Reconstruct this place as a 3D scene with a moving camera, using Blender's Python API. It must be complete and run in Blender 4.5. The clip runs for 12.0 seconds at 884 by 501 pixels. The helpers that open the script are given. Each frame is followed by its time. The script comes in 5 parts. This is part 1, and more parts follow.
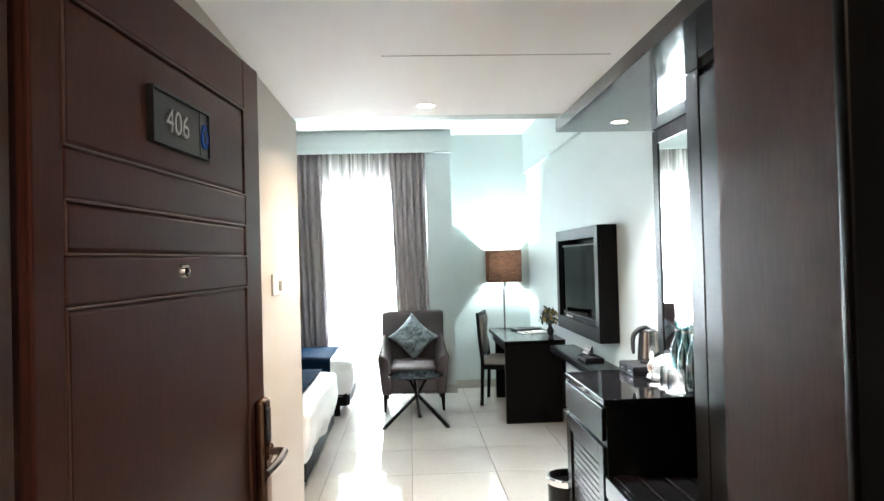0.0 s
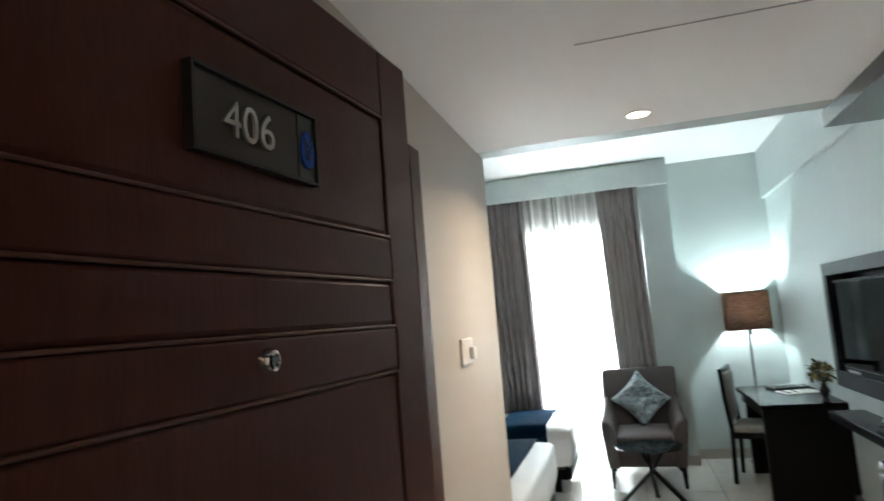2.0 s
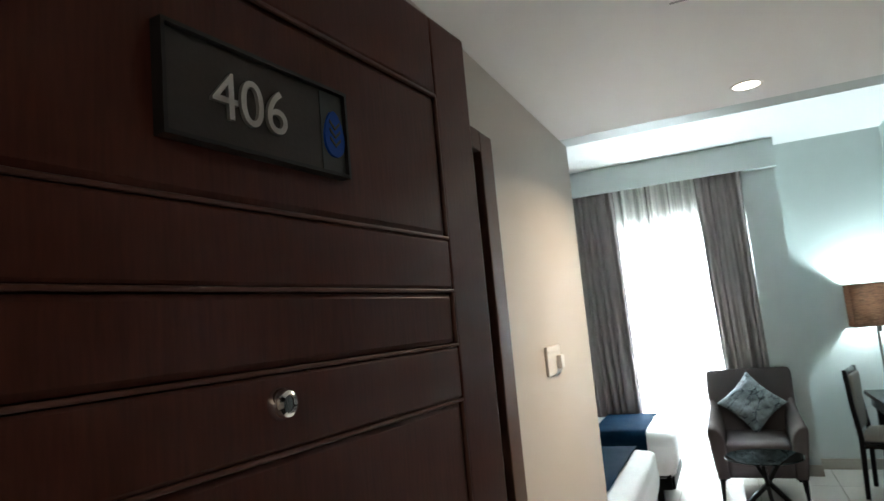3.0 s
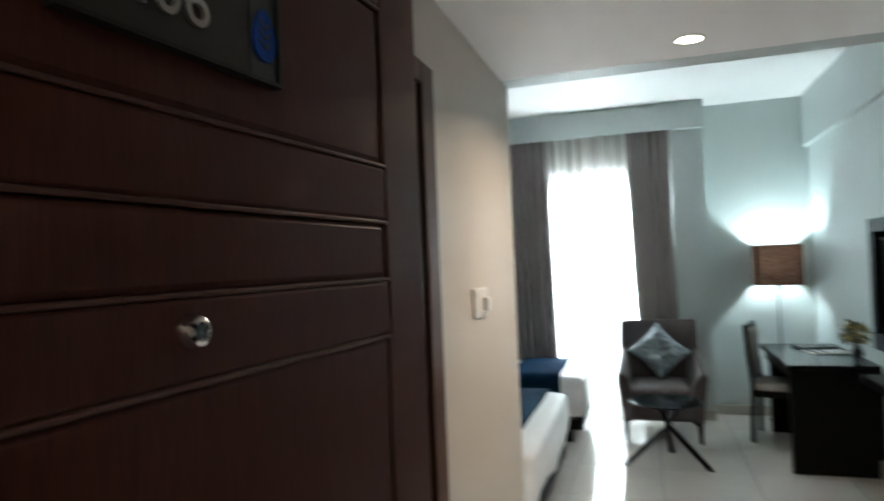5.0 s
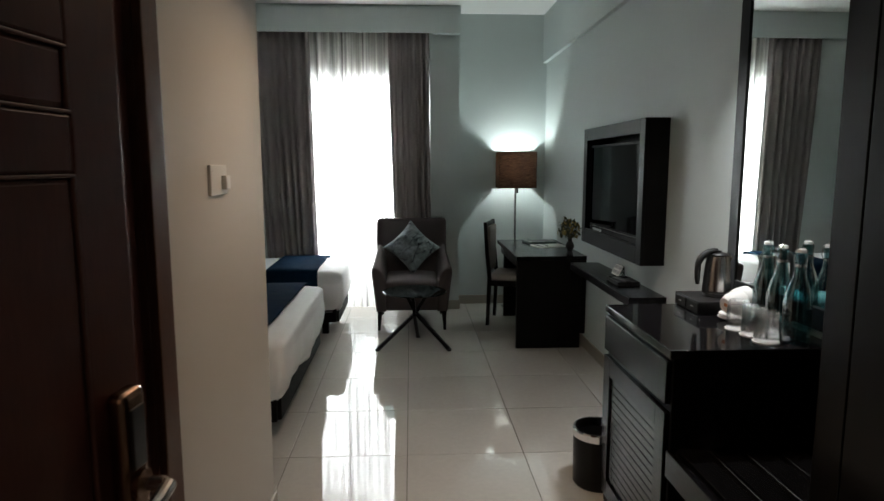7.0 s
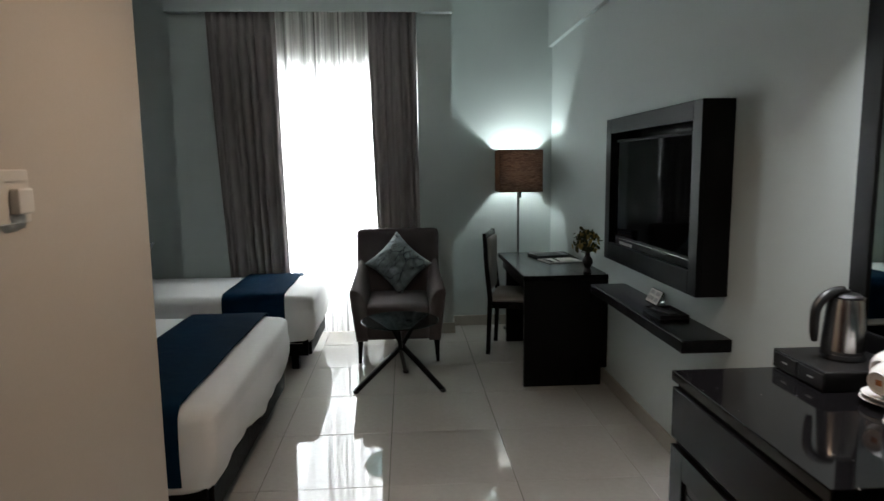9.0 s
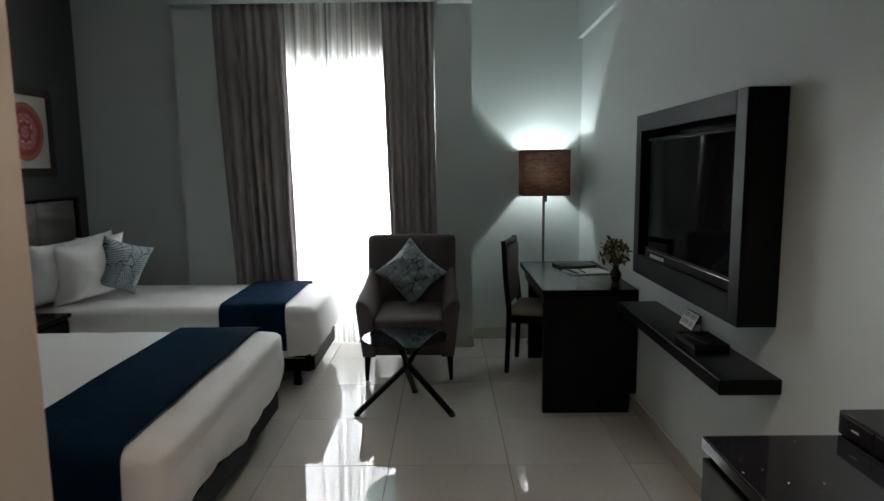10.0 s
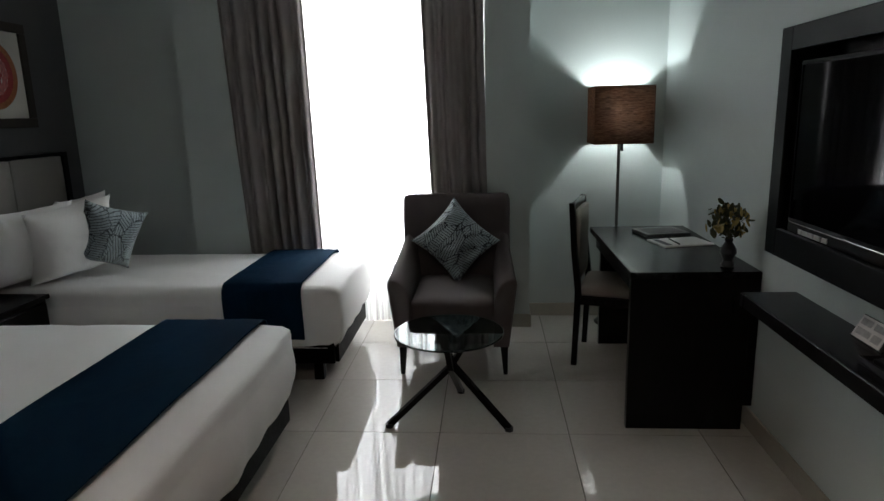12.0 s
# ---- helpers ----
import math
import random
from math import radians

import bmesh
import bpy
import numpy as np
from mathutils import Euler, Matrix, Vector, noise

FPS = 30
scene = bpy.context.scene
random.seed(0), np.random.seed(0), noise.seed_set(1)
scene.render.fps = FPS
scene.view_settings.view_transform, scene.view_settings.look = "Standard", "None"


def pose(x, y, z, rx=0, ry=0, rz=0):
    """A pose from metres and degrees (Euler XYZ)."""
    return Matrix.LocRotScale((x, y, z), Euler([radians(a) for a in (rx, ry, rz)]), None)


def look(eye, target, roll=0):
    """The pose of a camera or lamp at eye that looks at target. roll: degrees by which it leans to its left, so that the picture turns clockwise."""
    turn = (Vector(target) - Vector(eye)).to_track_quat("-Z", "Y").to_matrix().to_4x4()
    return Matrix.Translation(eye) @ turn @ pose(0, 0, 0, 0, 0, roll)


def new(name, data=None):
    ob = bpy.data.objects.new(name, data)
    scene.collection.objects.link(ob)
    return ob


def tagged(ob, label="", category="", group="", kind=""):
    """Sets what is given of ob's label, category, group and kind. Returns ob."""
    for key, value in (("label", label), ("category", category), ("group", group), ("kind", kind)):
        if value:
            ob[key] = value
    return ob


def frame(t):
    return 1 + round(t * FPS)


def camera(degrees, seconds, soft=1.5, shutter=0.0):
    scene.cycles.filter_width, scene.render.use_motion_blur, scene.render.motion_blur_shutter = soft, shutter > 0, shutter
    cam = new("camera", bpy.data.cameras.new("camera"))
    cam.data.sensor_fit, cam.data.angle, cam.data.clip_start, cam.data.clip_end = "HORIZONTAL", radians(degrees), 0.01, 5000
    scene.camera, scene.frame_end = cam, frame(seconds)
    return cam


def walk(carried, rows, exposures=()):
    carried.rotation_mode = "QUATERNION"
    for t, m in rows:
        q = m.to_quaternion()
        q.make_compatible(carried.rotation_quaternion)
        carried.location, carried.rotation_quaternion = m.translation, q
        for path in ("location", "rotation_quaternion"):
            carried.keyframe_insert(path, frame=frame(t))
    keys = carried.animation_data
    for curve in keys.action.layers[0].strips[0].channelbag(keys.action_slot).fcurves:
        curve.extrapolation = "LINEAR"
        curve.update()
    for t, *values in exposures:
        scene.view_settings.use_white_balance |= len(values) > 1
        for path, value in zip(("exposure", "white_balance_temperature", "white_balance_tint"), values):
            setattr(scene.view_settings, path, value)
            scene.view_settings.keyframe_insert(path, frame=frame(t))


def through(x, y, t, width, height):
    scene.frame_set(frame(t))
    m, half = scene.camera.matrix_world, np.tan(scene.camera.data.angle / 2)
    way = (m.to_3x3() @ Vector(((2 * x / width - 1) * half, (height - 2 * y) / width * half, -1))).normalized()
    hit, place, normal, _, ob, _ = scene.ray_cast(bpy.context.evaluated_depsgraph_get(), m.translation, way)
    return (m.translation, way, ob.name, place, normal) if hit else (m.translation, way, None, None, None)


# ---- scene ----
cam = camera(69.9, 12.0, 1.5, 0.4)
PATH = [
    (0, (-0.852, -0.816, 1.531), (-0.751, 1.181, 1.56), -1.5),
    (0.5, (-0.86, -0.714, 1.513), (-0.763, 1.283, 1.561), -1.9),
    (1, (-0.822, -0.555, 1.537), (-0.99, 1.433, 1.68), -1.9),
    (1.5, (-0.816, -0.401, 1.531), (-1.097, 1.577, 1.634), -2.8),
    (2, (-0.879, -0.221, 1.552), (-1.418, 1.691, 1.777), -4.5),
    (2.5, (-0.903, -0.109, 1.571), (-1.579, 1.756, 1.82), -5.3),
    (4.5, (-0.916, 0.113, 1.588), (-2.005, 1.780, 1.782), -3.8),
    (5, (-0.932, 0.018, 1.571), (-1.54, 1.923, 1.613), -2.3),
    (5.5, (-0.92, -0.052, 1.545), (-1.186, 1.928, 1.449), -1.8),
    (6, (-0.898, -0.101, 1.519), (-1.015, 1.887, 1.333), -1.2),
    (6.5, (-0.875, -0.09, 1.494), (-0.864, 1.891, 1.22), -0.6),
    (8.5, (-0.799, 0.718, 1.482), (-0.627, 2.697, 1.25), 0.7),
    (9, (-0.776, 0.921, 1.484), (-0.663, 2.9, 1.221), -0.7),
    (9.5, (-0.631, 1.142, 1.496), (-0.676, 3.128, 1.267), -0.7),
    (10, (-0.58, 1.308, 1.489), (-0.591, 3.291, 1.229), -0.6),
    (10.5, (-0.609, 1.601, 1.487), (-0.572, 3.581, 1.207), -0.0),
    (11, (-0.639, 1.848, 1.473), (-0.627, 3.815, 1.112), -1.6),
    (11.5, (-0.632, 2.08, 1.48), (-0.735, 4.029, 1.041), -1.4),
    (12, (-0.635, 2.203, 1.478), (-0.784, 4.152, 1.054), -1.5),
]

EXPOSURES = [(0, 2.52, 6000, 6), (0.5, 2.46, 6000, 6), (1.0, 2.42, 6000, 6), (1.5, 2.0, 6000, 6), (2.5, 1.45, 6000, 3), (4.5, 2.75, 5600, 4), (5.0, 1.27, 5900, 4), (5.5, 0.5, 6300, 6), (6.0, 0.17, 6400, 7), (6.5, 0.10, 6500, 8),
             (9, 0.02, 6400, 10), (12, -0.24, 6500, 13)]
walk(cam, [(t, look(e, g, r)) for t, e, g, r in PATH], EXPOSURES)

# ---- light ----
world = bpy.data.worlds.new("sky")
scene.world = world
world.use_nodes = True
sky = world.node_tree.nodes.new("ShaderNodeTexSky")
sky.sky_type, sky.sun_disc = "NISHITA", False
sky.sun_elevation, sky.sun_rotation = radians(55), radians(200)
world.node_tree.links.new(sky.outputs["Color"], world.node_tree.nodes["Background"].inputs["Color"])
world.node_tree.nodes["Background"].inputs["Strength"].default_value = 0.1


def lamp(name, kind, m, power, color, size=0.1, size_y=None, spread=180):
    data = bpy.data.lights.new(name, kind)
    data.energy, data.color = power, color
    if kind == "AREA":
        data.shape = "RECTANGLE" if size_y else "DISK"
        data.size, data.size_y, data.spread = size, size_y or size, radians(spread)
    else:
        data.shadow_soft_size = size
    ob = new(name, data)
    ob.matrix_world = m
    return ob


sun = bpy.data.lights.new("sun", "SUN")
sun.energy, sun.angle, sun.color = 1.2, radians(10), (1.0, 0.95, 0.88)
new("sun", sun).matrix_world = look((0, 0, 0), (-0.35, -0.75, -1.0))
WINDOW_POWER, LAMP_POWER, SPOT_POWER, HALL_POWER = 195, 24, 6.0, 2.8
COOL, WARM = (0.93, 0.98, 1.0), (1.0, 0.72, 0.50)
lamp("window_daylight", "AREA", look((-1.455, 7.10, 1.42), (-3.30, 3.4, 1.45)), WINDOW_POWER, COOL, 1.80, 1.96, 130)
lamp("entry_downlight_lamp", "AREA", look((-0.757, 2.286, 2.284), (-0.757, 2.286, 0)), SPOT_POWER * 1.0, WARM, 0.075, None, 146)
lamp("niche_downlight_lamp", "AREA", look((0.256, 2.42, 2.217), (0.256, 2.42, 0)), SPOT_POWER * 0.92, (0.95, 0.97, 1.0), 0.065, None, 100)
# Unseen corridor lamp, its place assumed, added to light the open door.
lamp("unseen_corridor_lamp", "AREA", look((-0.75, -1.50, 2.44), (-0.75, -1.50, 0)), HALL_POWER, WARM, 0.14)


# ---- mesh helpers ----
def link_mesh(name, bm, material, parent=None, label="", soft=0.4):
    """One bmesh as one mesh object, under a parent where there is one."""
    bmesh.ops.recalc_face_normals(bm, faces=bm.faces)
    bm.normal_update()
    if material in SOFT:
        soft = 1.4
    for f in bm.faces:
        f.smooth = True
    for e in bm.edges:
        if len(e.link_faces) != 2:
            e.smooth = False
            continue
        turn, areas = e.calc_face_angle(0), sorted(f.calc_area() for f in e.link_faces)
        if turn > soft or (soft < 1 and turn > 0.15 and areas[1] > 6 * areas[0]):
            e.smooth = False
    me = bpy.data.meshes.new(name)
    bm.to_mesh(me)
    bm.free()
    me.materials.append(material)
    ob = new(name, me)
    if parent is not None:
        ob.parent = parent
    if label:
        ob["label"] = label
    return ob


def part(name, bm, material, parent, label="", m=None):
    ob = link_mesh(name, bm, material, parent, label)
    if m is not None:
        ob.matrix_basis = m
    return ob


def thing(name, m, label, category, group="", kind=""):
    ob = new(name)
    ob.empty_display_size = 0.1
    ob.matrix_basis = m
    return tagged(ob, label, category, group, kind)


def structure(name, bm, material, label="", category=""):
    return tagged(link_mesh(name, bm, material), label, category, kind="structure")


def box(x0, x1, y0, y1, z0, z1, bevel=0.0, seg=2, bm=None):
    own = bmesh.new()
    bmesh.ops.create_cube(own, size=1)
    bmesh.ops.transform(own, matrix=Matrix.Translation(((x0 + x1) / 2, (y0 + y1) / 2, (z0 + z1) / 2))
                        @ Matrix.Diagonal((x1 - x0, y1 - y0, z1 - z0, 1)), verts=own.verts)
    if bevel > 0:
        bmesh.ops.bevel(own, geom=own.edges[:], offset=bevel, segments=seg, affect="EDGES", profile=0.5)
    return merge(bm, own)


def merge(bm, other):
    if bm is None:
        return other
    me = bpy.data.meshes.new("tmp")
    other.to_mesh(me)
    other.free()
    bm.from_mesh(me)
    bpy.data.meshes.remove(me)
    return bm


def boxes(rows, bevel=0.0):
    bm = bmesh.new()
    for r in rows:
        box(*r, bevel=bevel, bm=bm)
    return bm


def rod(p0, p1, r0, r1=None, seg=16, bm=None, square=False):
    """A round or square bar between two points."""
    p0, p1 = Vector(p0), Vector(p1)
    own = bmesh.new()
    n = 4 if square else seg
    bmesh.ops.create_cone(own, cap_ends=True, segments=n, radius1=r0, radius2=r0 if r1 is None else r1, depth=(p1 - p0).length)
    turn = (p1 - p0).to_track_quat("Z", "Y").to_matrix().to_4x4()
    spin = Matrix.Rotation(radians(45), 4, "Z") if square else Matrix.Identity(4)
    bmesh.ops.transform(own, matrix=Matrix.Translation((p0 + p1) / 2) @ turn @ spin, verts=own.verts)
    return merge(bm, own)


def lathe(profile, seg=32, bm=None, at=(0, 0, 0)):
    """Turns a profile of (radius, height) round the z axis."""
    own = bmesh.new()
    rings = []
    for r, z in profile:
        if r < 1e-5:
            rings.append([own.verts.new((at[0], at[1], at[2] + z))])
        else:
            rings.append([own.verts.new((at[0] + r * math.cos(2 * math.pi * k / seg), at[1] + r * math.sin(2 * math.pi * k / seg), at[2] + z))
                          for k in range(seg)])
    for a, b in zip(rings, rings[1:]):
        for k in range(seg):
            quad = [a[k % len(a)], a[(k + 1) % len(a)], b[(k + 1) % len(b)], b[k % len(b)]]
            quad = list(dict.fromkeys(quad))
            if len(quad) > 2:
                own.faces.new(quad)
    return merge(bm, own)


def tube(points, r, seg=10, bm=None):
    """A round bar bent along points."""
    own = bmesh.new()
    pts = [Vector(p) for p in points]
    rings = []
    for i, p in enumerate(pts):
        d = (pts[min(i + 1, len(pts) - 1)] - pts[max(i - 1, 0)]).normalized()
        if i == 0:
            side = d.cross(Vector((0, 0, 1)) if abs(d.z) < 0.9 else Vector((1, 0, 0)))
        side = (side - d * side.dot(d)).normalized()
        up = side.cross(d)
        rr = r[i] if isinstance(r, (list, tuple)) else r
        rings.append([own.verts.new(p + rr * (side * math.cos(2 * math.pi * k / seg) + up * math.sin(2 * math.pi * k / seg))) for k in range(seg)])
    for a, b in zip(rings, rings[1:]):
        for k in range(seg):
            own.faces.new([a[k], a[(k + 1) % seg], b[(k + 1) % seg], b[k]])
    own.faces.new(rings[0][::-1])
    own.faces.new(rings[-1])
    return merge(bm, own)


def soft_box(x0, x1, y0, y1, z0, z1, r, cuts=14, wrinkle=0.0, freq=6.0, seed=0.0, crown=0.0, bm=None):
    """A padded box: rounded edges, a slight crown and wrinkles."""
    own = bmesh.new()
    bmesh.ops.create_cube(own, size=2)
    bmesh.ops.subdivide_edges(own, edges=own.edges[:], cuts=cuts, use_grid_fill=True)
    c = Vector(((x0 + x1) / 2, (y0 + y1) / 2, (z0 + z1) / 2))
    h = Vector(((x1 - x0) / 2, (y1 - y0) / 2, (z1 - z0) / 2))
    for v in own.verts:
        n = v.co.copy()
        q = Vector([n[i] * h[i] for i in range(3)])
        core = Vector([max(-h[i] + r, min(h[i] - r, q[i])) for i in range(3)])
        off = q - core
        if off.length > 1e-6:
            q = core + off.normalized() * r
        if crown:
            q.z += crown * (1 - n.x ** 2) * (1 - n.y ** 2) * (1 if n.z > 0 else 0)
        if wrinkle:
            d = noise.noise(Vector((q.x * freq + seed, q.y * freq, q.z * freq))) + 0.5 * noise.noise(Vector((q.x * freq * 3, q.y * freq * 2 + seed, q.z * freq)))
            q += Vector((n.x * 0.6, n.y * 0.6, n.z)) * d * wrinkle
        v.co = c + q
    return merge(bm, own)


def pillow(w, h, t, seed=0.0, n=22, wrinkle=0.009):
    """A stuffed pillow in its own xz plane, y through its thickness, standing on its lower edge."""
    bm = bmesh.new()
    for side in (-1, 1):
        grid = []
        for j in range(n + 1):
            row = []
            for i in range(n + 1):
                u, v = 2 * i / n - 1, 2 * j / n - 1
                bulge = max(0.0, (1 - abs(u) ** 2.6) * (1 - abs(v) ** 2.6)) ** 0.6
                pinch = 1 - 0.13 * (1 - abs(u) ** 2) * abs(v) ** 2.0
                pinch2 = 1 - 0.13 * (1 - abs(v) ** 2) * abs(u) ** 2.0
                d = noise.noise(Vector((u * 2.2 + seed, v * 2.2, side * 1.7))) * wrinkle * 2 + noise.noise(Vector((u * 6, v * 6 + seed, side))) * wrinkle
                row.append(bm.verts.new((u * w / 2 * pinch2, side * (t / 2 * bulge + 0.001) + d * bulge, v * h / 2 * pinch + h / 2)))
            grid.append(row)
        for j in range(n):
            for i in range(n):
                bm.faces.new([grid[j][i], grid[j][i + 1], grid[j + 1][i + 1], grid[j + 1][i]])
    bmesh.ops.remove_doubles(bm, verts=bm.verts, dist=0.0035)
    return bm


def extrude_profile(points, axis, a, b, bevel=0.0, seg=2):
    """A closed outline in the plane across an axis, given thickness along it."""
    bm = bmesh.new()
    place = {"x": lambda p, d: (d, p[0], p[1]), "y": lambda p, d: (p[0], d, p[1]), "z": lambda p, d: (p[0], p[1], d)}[axis]
    lo = [bm.verts.new(place(p, a)) for p in points]
    hi = [bm.verts.new(place(p, b)) for p in points]
    caps = [bm.faces.new(lo[::-1]), bm.faces.new(hi)]
    n = len(points)
    for i in range(n):
        bm.faces.new([lo[i], lo[(i + 1) % n], hi[(i + 1) % n], hi[i]])
    if bevel:
        rim = {e for f in caps for e in f.edges}
        bmesh.ops.bevel(bm, geom=list(rim), offset=bevel, segments=seg, affect="EDGES", profile=0.5)
    return bm


# ---- materials ----
def material(name, color, rough=0.5, metal=0.0, vary=0.06, scale=3.0, grain=60.0, bump=0.15, stretch=(1, 1, 1), coat=0.0, spec=0.5, random_tone=0.0):
    """Painted, plastic, cloth or metal surface with a broad and a fine variation."""
    m = bpy.data.materials.new(name)
    m.use_nodes = True
    nt = m.node_tree
    N, L = nt.nodes, nt.links
    b = N["Principled BSDF"]
    tc = N.new("ShaderNodeTexCoord")
    mp = N.new("ShaderNodeMapping")
    mp.inputs["Scale"].default_value = stretch
    L.new(tc.outputs["Object"], mp.inputs["Vector"])
    big, fine = N.new("ShaderNodeTexNoise"), N.new("ShaderNodeTexNoise")
    big.inputs["Scale"].default_value, big.inputs["Detail"].default_value = scale, 4
    fine.inputs["Scale"].default_value, fine.inputs["Detail"].default_value = grain, 3
    for t in (big, fine):
        L.new(mp.outputs["Vector"], t.inputs["Vector"])
    add = N.new("ShaderNodeMath")
    add.operation = "ADD"
    L.new(big.outputs["Fac"], add.inputs[0])
    L.new(fine.outputs["Fac"], add.inputs[1])
    ramp = N.new("ShaderNodeMapRange")
    ramp.inputs["From Min"].default_value, ramp.inputs["From Max"].default_value = 0.6, 1.4
    ramp.inputs["To Min"].default_value, ramp.inputs["To Max"].default_value = 1 - vary, 1 + vary
    L.new(add.outputs["Value"], ramp.inputs["Value"])
    mul = N.new("ShaderNodeVectorMath")
    mul.operation = "SCALE"
    mul.inputs[0].default_value = color[:3]
    L.new(ramp.outputs["Result"], mul.inputs["Scale"])
    out = mul.outputs["Vector"]
    if random_tone:
        info = N.new("ShaderNodeObjectInfo")
        tone = N.new("ShaderNodeMapRange")
        tone.inputs["To Min"].default_value, tone.inputs["To Max"].default_value = 1 - random_tone, 1 + random_tone
        L.new(info.outputs["Random"], tone.inputs["Value"])
        mul2 = N.new("ShaderNodeVectorMath")
        mul2.operation = "SCALE"
        L.new(out, mul2.inputs[0])
        L.new(tone.outputs["Result"], mul2.inputs["Scale"])
        out = mul2.outputs["Vector"]
    L.new(out, b.inputs["Base Color"])
    rr = N.new("ShaderNodeMapRange")
    rr.inputs["To Min"].default_value, rr.inputs["To Max"].default_value = max(0.0, rough - 0.08 * min(1, rough * 3)), min(1.0, rough + 0.08 * min(1, rough * 3))
    L.new(big.outputs["Fac"], rr.inputs["Value"])
    L.new(rr.outputs["Result"], b.inputs["Roughness"])
    b.inputs["Metallic"].default_value = metal
    b.inputs["Specular IOR Level"].default_value = spec
    b.inputs["Coat Weight"].default_value = coat
    b.inputs["Coat Roughness"].default_value = 0.08
    if bump:
        bp = N.new("ShaderNodeBump")
        bp.inputs["Strength"].default_value, bp.inputs["Distance"].default_value = bump, 0.002
        L.new(fine.outputs["Fac"], bp.inputs["Height"])
        L.new(bp.outputs["Normal"], b.inputs["Normal"])
    return m


def crease(m, scale, depth, strength=0.5):
    """Adds soft folds of cloth to the relief of a material."""
    N, L = m.node_tree.nodes, m.node_tree.links
    b = N["Principled BSDF"]
    tc, no, bp = N.new("ShaderNodeTexCoord"), N.new("ShaderNodeTexNoise"), N.new("ShaderNodeBump")
    no.inputs["Scale"].default_value, no.inputs["Detail"].default_value, no.inputs["Distortion"].default_value = scale, 3, 1.6
    bp.inputs["Strength"].default_value, bp.inputs["Distance"].default_value = strength, depth
    L.new(tc.outputs["Object"], no.inputs["Vector"])
    L.new(no.outputs["Fac"], bp.inputs["Height"])
    if b.inputs["Normal"].links:
        L.new(b.inputs["Normal"].links[0].from_socket, bp.inputs["Normal"])
    L.new(bp.outputs["Normal"], b.inputs["Normal"])
    return m


def glass(name, color, rough=0.0, ior=1.45):
    m = bpy.data.materials.new(name)
    m.use_nodes = True
    b = m.node_tree.nodes["Principled BSDF"]
    b.inputs["Base Color"].default_value = (*color, 1)
    b.inputs["Transmission Weight"].default_value = 1.0
    b.inputs["Roughness"].default_value, b.inputs["IOR"].default_value = rough, ior
    return m


def half_clear(m, share):
    """Lets a share of the light straight through a glass."""
    N, L = m.node_tree.nodes, m.node_tree.links
    tr, mix = N.new("ShaderNodeBsdfTransparent"), N.new("ShaderNodeMixShader")
    mix.inputs["Fac"].default_value = share
    L.new(N["Principled BSDF"].outputs[0], mix.inputs[1])
    L.new(tr.outputs[0], mix.inputs[2])
    L.new(mix.outputs[0], N["Material Output"].inputs["Surface"])
    return m


def thin_glass(name, color):
    """Blown glass with thin walls: light goes straight through, with a fresnel gloss."""
    m = bpy.data.materials.new(name)
    m.use_nodes = True
    N, L = m.node_tree.nodes, m.node_tree.links
    N.remove(N["Principled BSDF"])
    tr, gl, fr, mix = N.new("ShaderNodeBsdfTransparent"), N.new("ShaderNodeBsdfGlossy"), N.new("ShaderNodeLayerWeight"), N.new("ShaderNodeMixShader")
    tr.inputs["Color"].default_value = (*color, 1)
    gl.inputs["Roughness"].default_value = 0.02
    fr.inputs["Blend"].default_value = 0.22
    amount = N.new("ShaderNodeMapRange")
    amount.inputs["To Min"].default_value, amount.inputs["To Max"].default_value = 0.09, 0.90
    L.new(fr.outputs["Facing"], amount.inputs["Value"])
    no, bp, tc = N.new("ShaderNodeTexNoise"), N.new("ShaderNodeBump"), N.new("ShaderNodeTexCoord")
    no.inputs["Scale"].default_value = 60
    bp.inputs["Strength"].default_value, bp.inputs["Distance"].default_value = 0.12, 0.001
    L.new(tc.outputs["Object"], no.inputs["Vector"])
    L.new(no.outputs["Fac"], bp.inputs["Height"])
    L.new(bp.outputs["Normal"], gl.inputs["Normal"])
    L.new(amount.outputs["Result"], mix.inputs["Fac"])
    L.new(tr.outputs[0], mix.inputs[1])
    L.new(gl.outputs[0], mix.inputs[2])
    L.new(mix.outputs[0], N["Material Output"].inputs["Surface"])
    return m


